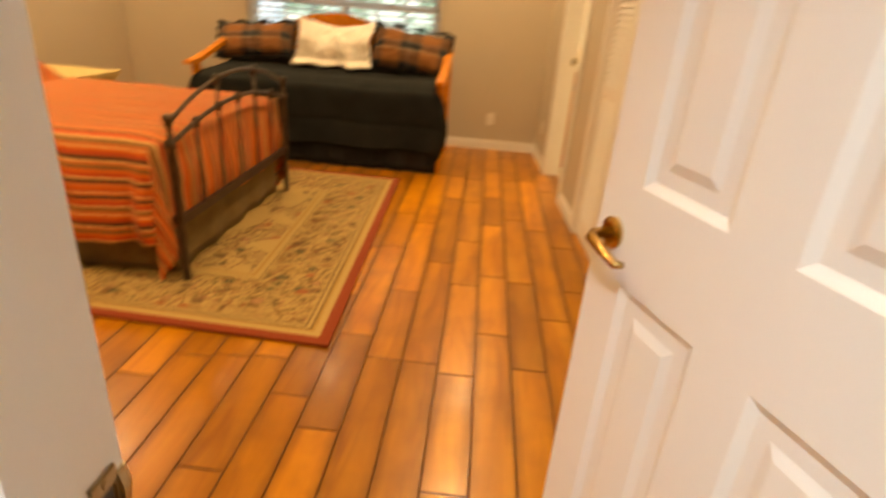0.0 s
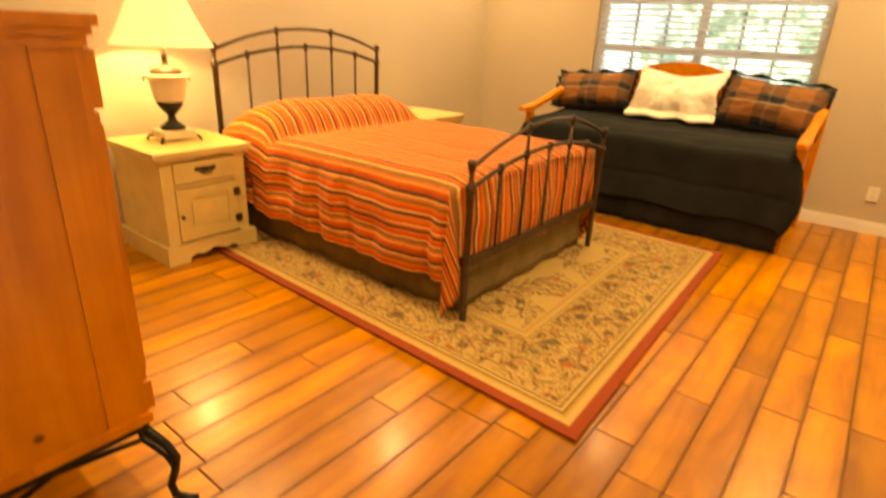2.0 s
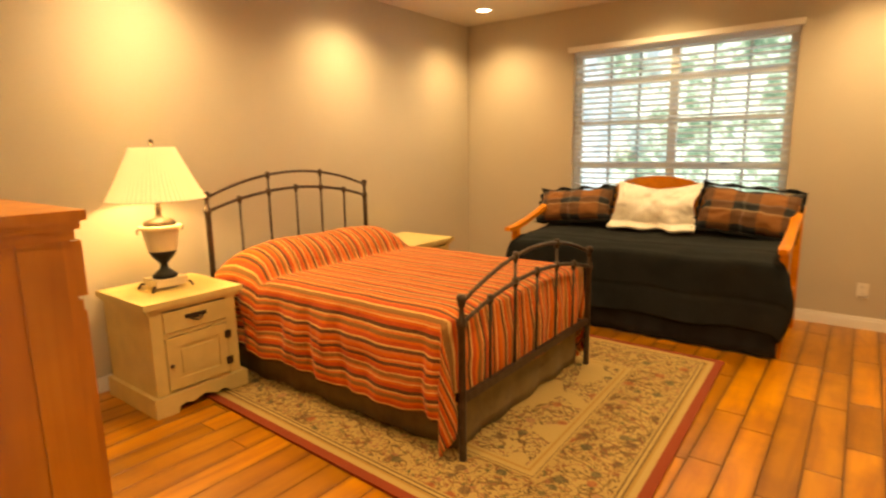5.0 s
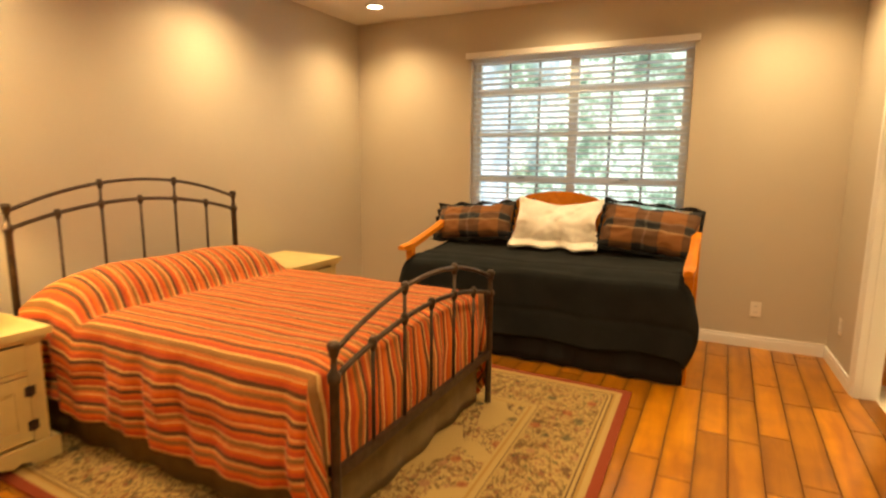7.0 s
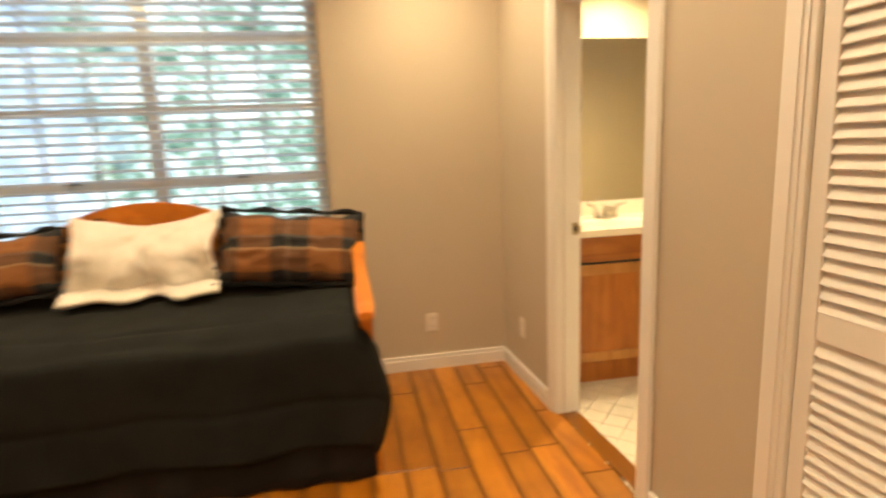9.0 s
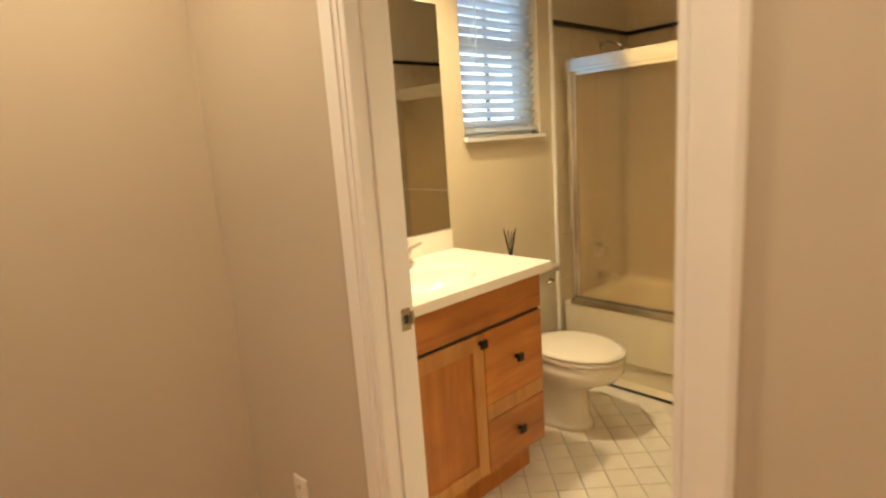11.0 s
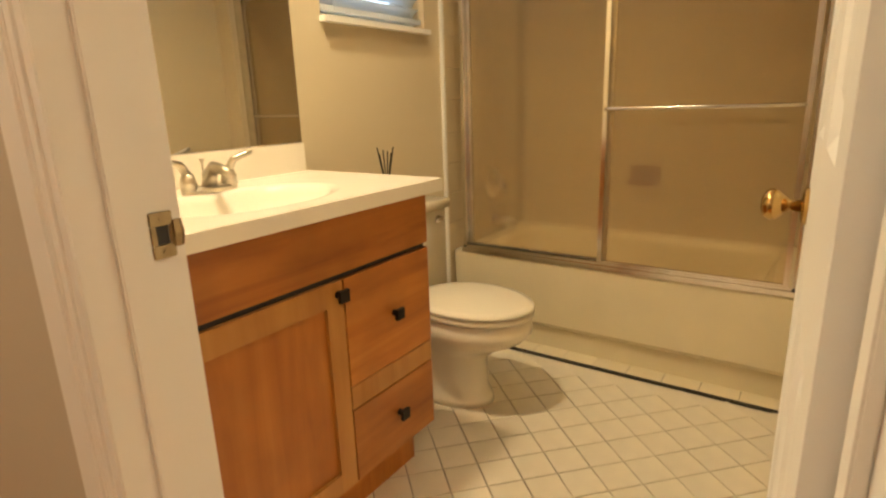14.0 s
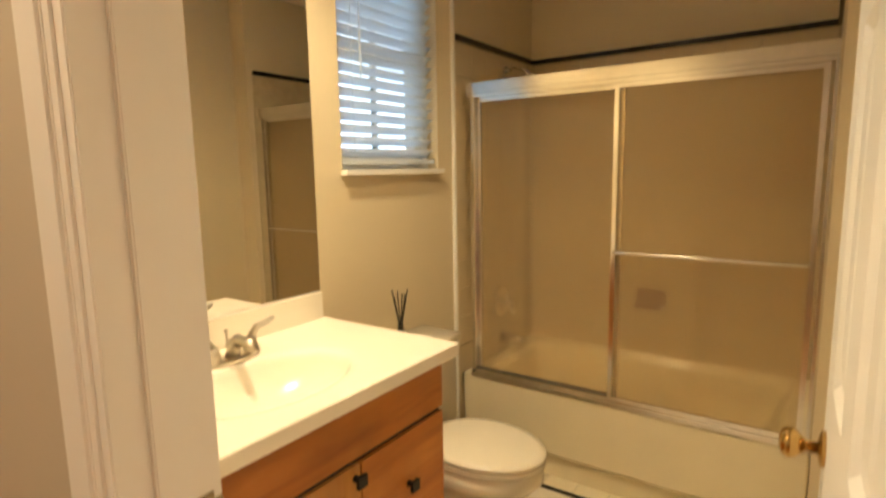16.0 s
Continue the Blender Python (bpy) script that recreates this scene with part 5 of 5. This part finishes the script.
toi = thing("toilet", (TX, 6.4, 0.0), "ivory two-piece toilet with closed lid beside the vanity", "toilet")


def oval_loft(rows, n=32, bm=None):
    """Rings of (centre y, half width, half depth, z)."""
    bm = bm or bmesh.new()
    rings = []
    for cy, rx, ry, z in rows:
        rings.append([bm.verts.new((TX + rx * math.cos(k * math.tau / n), cy + ry * math.sin(k * math.tau / n) * (1.0 if math.sin(k * math.tau / n) < 0 else 0.86), z)) for k in range(n)])
    for r0, r1 in zip(rings, rings[1:]):
        for k in range(n):
            bm.faces.new((r0[k], r0[(k + 1) % n], r1[(k + 1) % n], r1[k]))
    bm.faces.new(rings[0][::-1])
    bm.faces.new(rings[-1])
    return bm


part("bowl", oval_loft([(6.44, 0.122, 0.20, 0.0), (6.44, 0.120, 0.195, 0.03), (6.44, 0.108, 0.172, 0.07), (6.44, 0.108, 0.170, 0.20), (6.41, 0.135, 0.20, 0.25), (6.36, 0.172, 0.245, 0.295), (6.34, 0.188, 0.262, 0.335), (6.34, 0.186, 0.258, 0.395)]), PORCELAIN, toi, smooth=True)
part("seat", oval_loft([(6.34, 0.188, 0.262, 0.398), (6.34, 0.195, 0.27, 0.404), (6.34, 0.195, 0.27, 0.415), (6.34, 0.188, 0.262, 0.420)]), PORCELAIN, toi, smooth=True)
part("lid", oval_loft([(6.34, 0.190, 0.264, 0.423), (6.34, 0.197, 0.272, 0.430), (6.34, 0.194, 0.268, 0.440), (6.34, 0.165, 0.235, 0.447)]), PORCELAIN, toi, smooth=True)
part("tank", boxes((TX - 0.205, TX + 0.205, 6.585, 6.775, 0.40, 0.755)), PORCELAIN, toi, bevel=0.025, smooth=True)
part("tank_lid", boxes((TX - 0.22, TX + 0.22, 6.568, 6.782, 0.757, 0.795)), PORCELAIN, toi, bevel=0.012, smooth=True)
part("flush_lever", tube([(TX + 0.15, 6.587, 0.715), (TX + 0.15, 6.565, 0.715), (TX + 0.10, 6.558, 0.71)], 0.008, taper=[0.014, 0.009, 0.007]), CHROME, toi, smooth=True)

rd = thing("reed_diffuser", (2.84, 6.66, 0.796), "glass reed diffuser bottle standing on the toilet tank", "diffuser")
part("bottle", lathe(2.84, 6.66, [(0.026, 0.796), (0.029, 0.80), (0.029, 0.85), (0.012, 0.87), (0.012, 0.89)], sides=16), REEDOIL, rd, smooth=True)
for k in range(6):
    a = k * 1.05
    part("reed", tube([(2.84 - 0.010 * math.cos(a), 6.66 - 0.008 * math.sin(a), 0.81), (2.84 + 0.035 * math.cos(a), 6.66 + 0.03 * math.sin(a), 1.01 + 0.012 * (k % 3))], 0.0028, sides=6), BLACKIRON, rd, "dark stained reed")

# bathtub
BX0, BX1, BY0, BY1, RIM = 3.47, 4.295, 5.262, 6.775, 0.455
tub = thing("bathtub", (3.9, 6.0, 0.0), "cream enamel bathtub in a tiled alcove", "bathtub")
g = bmesh.new()


def loop(x0, x1, y0, y1, z, r, n=6):
    pts = []
    for cx, cy, a0 in ((x1 - r, y1 - r, 0), (x0 + r, y1 - r, 1), (x0 + r, y0 + r, 2), (x1 - r, y0 + r, 3)):
        for k in range(n + 1):
            a = (a0 + k / n) * math.pi / 2
            pts.append(g.verts.new((cx + r * math.cos(a), cy + r * math.sin(a), z)))
    return pts


rings = [loop(BX0 + 0.066, BX1, BY0, BY1, 0.004, 0.01), loop(BX0 + 0.060, BX1, BY0, BY1, 0.112, 0.01), loop(BX0 + 0.052, BX1, BY0, BY1, 0.122, 0.01), loop(BX0 + 0.034, BX1, BY0, BY1, 0.130, 0.01), loop(BX0 + 0.026, BX1, BY0, BY1, 0.142, 0.01), loop(BX0 + 0.012, BX1, BY0, BY1, RIM - 0.03, 0.01), loop(BX0 + 0.012, BX1, BY0, BY1, RIM - 0.012, 0.012), loop(BX0 + 0.02, BX1, BY0, BY1, RIM, 0.012), loop(BX0 + 0.09, BX1 - 0.06, BY0 + 0.09, BY1 - 0.09, RIM, 0.10), loop(BX0 + 0.11, BX1 - 0.08, BY0 + 0.11, BY1 - 0.11, RIM - 0.03, 0.10), loop(BX0 + 0.16, BX1 - 0.13, BY0 + 0.22, BY1 - 0.16, 0.14, 0.10)]
for r0, r1 in zip(rings, rings[1:]):
    for k in range(len(r0)):
        g.faces.new((r0[k], r0[(k + 1) % len(r0)], r1[(k + 1) % len(r0)], r1[k]))
g.faces.new(rings[-1])
part("basin", g, TUBENAMEL, tub, smooth=False)
for k in range(10):
    y0 = BY0 - 0.005 + k * 0.15
    tile = part("base_tile", boxes((3.4475, 3.545, y0 + 0.0015, y0 + 0.1485, 0.0, 0.005)), TUBENAMEL, tub, bevel=0.004)

# sliding shower screen
scr = thing("shower_screen", (3.52, 6.0, RIM), "chrome framed sliding shower screen with obscure glass", "shower screen")
SX = 3.505
part("bottom_track", boxes((SX - 0.03, SX + 0.03, BY0, BY1 - 0.055, RIM, RIM + 0.022), (SX - 0.022, SX - 0.012, BY0, BY1 - 0.055, RIM + 0.022, RIM + 0.035)), CHROME, scr, bevel=0.003)
hd = part("header", boxes((SX - 0.040, SX + 0.03, BY0, BY1 - 0.045, 1.862, 1.912)), CHROME, scr, bevel=0.005)
part("lip", boxes((SX - 0.034, SX + 0.028, BY0, BY1 - 0.045, 1.845, 1.8615)), CHROME, hd, bevel=0.003)
for y in (BY1 - 0.078, BY0):
    part("wall_jamb", boxes((SX - 0.022, SX + 0.022, y, y + 0.018, RIM + 0.022, 1.845)), CHROME, scr, bevel=0.003)
for y0, y1, x in ((5.985, BY1 - 0.08, SX + 0.014), (BY0 + 0.03, 6.02, SX - 0.012)):
    pf = part("panel_frame", boxes((x - 0.008, x + 0.008, y0, y0 + 0.019, RIM + 0.024, 1.845), (x - 0.008, x + 0.008, y1 - 0.019, y1, RIM + 0.024, 1.845), (x - 0.008, x + 0.008, y0 + 0.019, y1 - 0.019, RIM + 0.024, RIM + 0.044), (x - 0.008, x + 0.008, y0 + 0.019, y1 - 0.019, 1.825, 1.845)), CHROME, scr, bevel=0.002)
    pn = part("pane", boxes((x - 0.002, x + 0.002, y0 + 0.019, y1 - 0.019, RIM + 0.044, 1.825)), FROST, pf, "obscure textured glass")
    pn.visible_shadow = False
part("towel_bar", tube([(SX - 0.022, 5.995, 1.15), (SX - 0.055, 5.995, 1.15), (SX - 0.06, 5.985, 1.15), (SX - 0.06, 5.325, 1.15), (SX - 0.055, 5.315, 1.15), (SX - 0.022, 5.315, 1.15)], 0.008), CHROME, scr, smooth=True)

# tile surround: field tiles proud of the grout, black liner above
surround = structure("tile_surround", boxes((3.44, 4.30, 6.779, 6.7895, RIM, 2.135), (4.298, 4.3095, 5.262, 6.779, RIM, 2.135), (3.44, 4.298, 5.2605, 5.268, RIM, 2.135)), WALLGROUT, "grouted tile bed of the bath alcove", "wall")
lin = thing("tile_liner", (3.9, 6.7, 2.115), "thin black glazed tile liner round the bath alcove", "tile trim")
part("liner", boxes((3.44, 4.288, 6.764, 6.779, 2.115, 2.14)), BLACKTILE, lin, bevel=0.003)
part("liner", boxes((4.284, 4.2975, 5.27, 6.763, 2.115, 2.14)), BLACKTILE, lin, bevel=0.003)
part("liner", boxes((3.44, 4.283, 5.2685, 5.283, 2.115, 2.14)), BLACKTILE, lin, bevel=0.003)
fl = thing("floor_liner", (3.44, 5.9, 0.0), "thin black tile strip along the bathtub foot", "tile trim")
part("liner", boxes((3.425, 3.446, 5.13, 6.44, 0.0, 0.0045)), BLACKTILE, fl)
part("edge_bullnose", boxes((3.425, 3.440, 6.772, 6.789, 0.0, 2.30)), TRIM, lin, "cream bullnose edge", bevel=0.003)

sh = thing("wall_shower", (3.95, 6.75, 2.03), "chrome shower head on a bent arm", "shower head")
part("flange", tube([(3.95, 6.778, 2.03), (3.95, 6.770, 2.03)], 0.03, sides=18), CHROME, sh)
part("arm", tube([(3.95, 6.775, 2.03), (3.95, 6.72, 2.045), (3.95, 6.66, 2.03), (3.95, 6.61, 1.99)], 0.010), CHROME, sh, smooth=True)
part("head", tube([(3.95, 6.62, 2.00), (3.95, 6.60, 1.98), (3.95, 6.57, 1.945), (3.95, 6.565, 1.94)], 0.02, sides=18, taper=[0.014, 0.018, 0.038, 0.036]), CHROME, sh, smooth=True)
vv = thing("tub_valve", (3.89, 6.77, 0.75), "chrome shower valve with round escutcheon", "valve")
part("escutcheon", tube([(3.89, 6.778, 0.75), (3.89, 6.768, 0.75), (3.89, 6.76, 0.75)], 0.08, sides=28, taper=[0.085, 0.083, 0.06]), CHROME, vv)
part("handle", tube([(3.89, 6.765, 0.75), (3.89, 6.71, 0.75), (3.89, 6.70, 0.745), (3.89, 6.695, 0.69)], 0.015), CHROME, vv, smooth=True)
so = thing("tub_spout", (3.91, 6.72, 0.52), "chrome bathtub spout below the shower valve", "spout")
part("spout", tube([(3.91, 6.778, 0.535), (3.91, 6.70, 0.535), (3.91, 6.655, 0.528), (3.91, 6.64, 0.505)], 0.025, taper=[0.03, 0.028, 0.026, 0.02]), CHROME, so, smooth=True)
dish = thing("soap_dish", (4.27, 6.04, 0.75), "mauve brown ceramic soap dish on the tiled wall", "soap dish")
part("back_plate", boxes((4.285, 4.2975, 5.96, 6.12, 0.72, 0.83)), SOAPCLAY, dish, bevel=0.006)
part("tray", boxes((4.20, 4.284, 5.97, 6.11, 0.73, 0.745), (4.20, 4.21, 5.97, 6.11, 0.745, 0.765)), SOAPCLAY, dish, bevel=0.004)


# ---- pieces of walls and floors ----
def shared(name, mesh, parent, loc, rz=0.0):
    ob = new(name, mesh)
    ob.parent = parent
    ob.matrix_basis = pose(loc[0] * S, loc[1] * S, loc[2] * S, 0, 0, rz)
    return ob


def tile_mesh(name, w, h, th, b, material, side=None):
    """A slab with chamfered face, face at z = 0; the chamfer takes the second material."""
    bm = bmesh.new()
    rows = []
    for k, z in ((0.0, -th), (0.0, -b * 0.8), (b, 0.0)):
        rows.append([bm.verts.new((x * S, y * S, z * S)) for x, y in ((-w / 2 + k, -h / 2 + k), (w / 2 - k, -h / 2 + k), (w / 2 - k, h / 2 - k), (-w / 2 + k, h / 2 - k))])
    for i, (r0, r1) in enumerate(zip(rows, rows[1:])):
        for k in range(4):
            f = bm.faces.new((r0[k], r0[(k + 1) % 4], r1[(k + 1) % 4], r1[k]))
            f.material_index = 1 if side else 0
    bm.faces.new(rows[-1])
    me = bpy.data.meshes.new(name)
    bm.to_mesh(me)
    bm.free()
    me.materials.append(material)
    if side:
        me.materials.append(side)
    return me


PW = 0.156
rng = random.Random(4)
cache = {}
x = -3.03
row = 0
while x < 2.0:
    lo = -1.6 if x > -0.7 else 1.1
    y = lo - rng.uniform(0, 0.9)
    while y < 6.79:
        L = rng.choice((0.62, 0.82, 1.02, 1.22))
        a, b = max(y, lo), min(y + L, 6.795 if x < 1.45 else 5.01)
        if b - a > 0.05:
            key = round(b - a, 3)
            if key not in cache:
                cache[key] = tile_mesh("plank", PW - 0.002, key - 0.002, 0.014, 0.0038, PLANK, PLANK_EDGE)
            shared("plank", cache[key], floor_bed, (x + PW / 2, (a + b) / 2, -0.0002 * rng.random()), 180 * rng.randint(0, 1))
        y += L
    x += PW
    row += 1

bath_floor = bpy.data.objects["floor_bath"]
tm = tile_mesh("tile", 0.1165, 0.1165, 0.008, 0.0025, TILE)
c, s = math.cos(radians(47)), math.sin(radians(47))
for i in range(-22, 23):
    for j in range(-22, 23):
        px, py = 2.552 + (i * c - j * s) * 0.12, 6.347 + (i * s + j * c) * 0.12
        if 1.52 < px < 3.40 and 5.16 < py < 6.74:
            shared("tile", tm, bath_floor, (px, py, 0.002), 47)
tagged(part("tile_border", boxes((1.50, 1.62, 5.2, 6.0, -0.008, -0.002), (1.62, 3.42, 6.62, 6.79, -0.008, -0.003), (1.66, 3.42, 5.13, 5.22, -0.008, -0.003), (3.32, 3.424, 5.22, 6.62, -0.008, -0.003)), TILE, bath_floor), kind="")
part("threshold", east(boxes((D0 + 0.018, D1 - 0.018, 0.02, T, -0.01, 0.006))), PLANK, floor_bed, "wooden door threshold", bevel=0.003)

wm = tile_mesh("tile", 0.148, 0.148, 0.006, 0.003, WALLTILE)
for k in range(5):
    for r in range(11):
        z = RIM + 0.075 + r * 0.15
        if z < 2.3:
            o = new("tile", wm)
            o.parent = surround
            o.matrix_basis = pose((3.52 + k * 0.15) * S, 6.774 * S, z * S, 90, 0, 0)
for k in range(10):
    for r in range(11):
        z = RIM + 0.075 + r * 0.15
        if z < 2.3:
            o = new("tile", wm)
            o.parent = surround
            o.matrix_basis = pose(4.293 * S, (5.35 + k * 0.15) * S, z * S, 90, 0, -90)
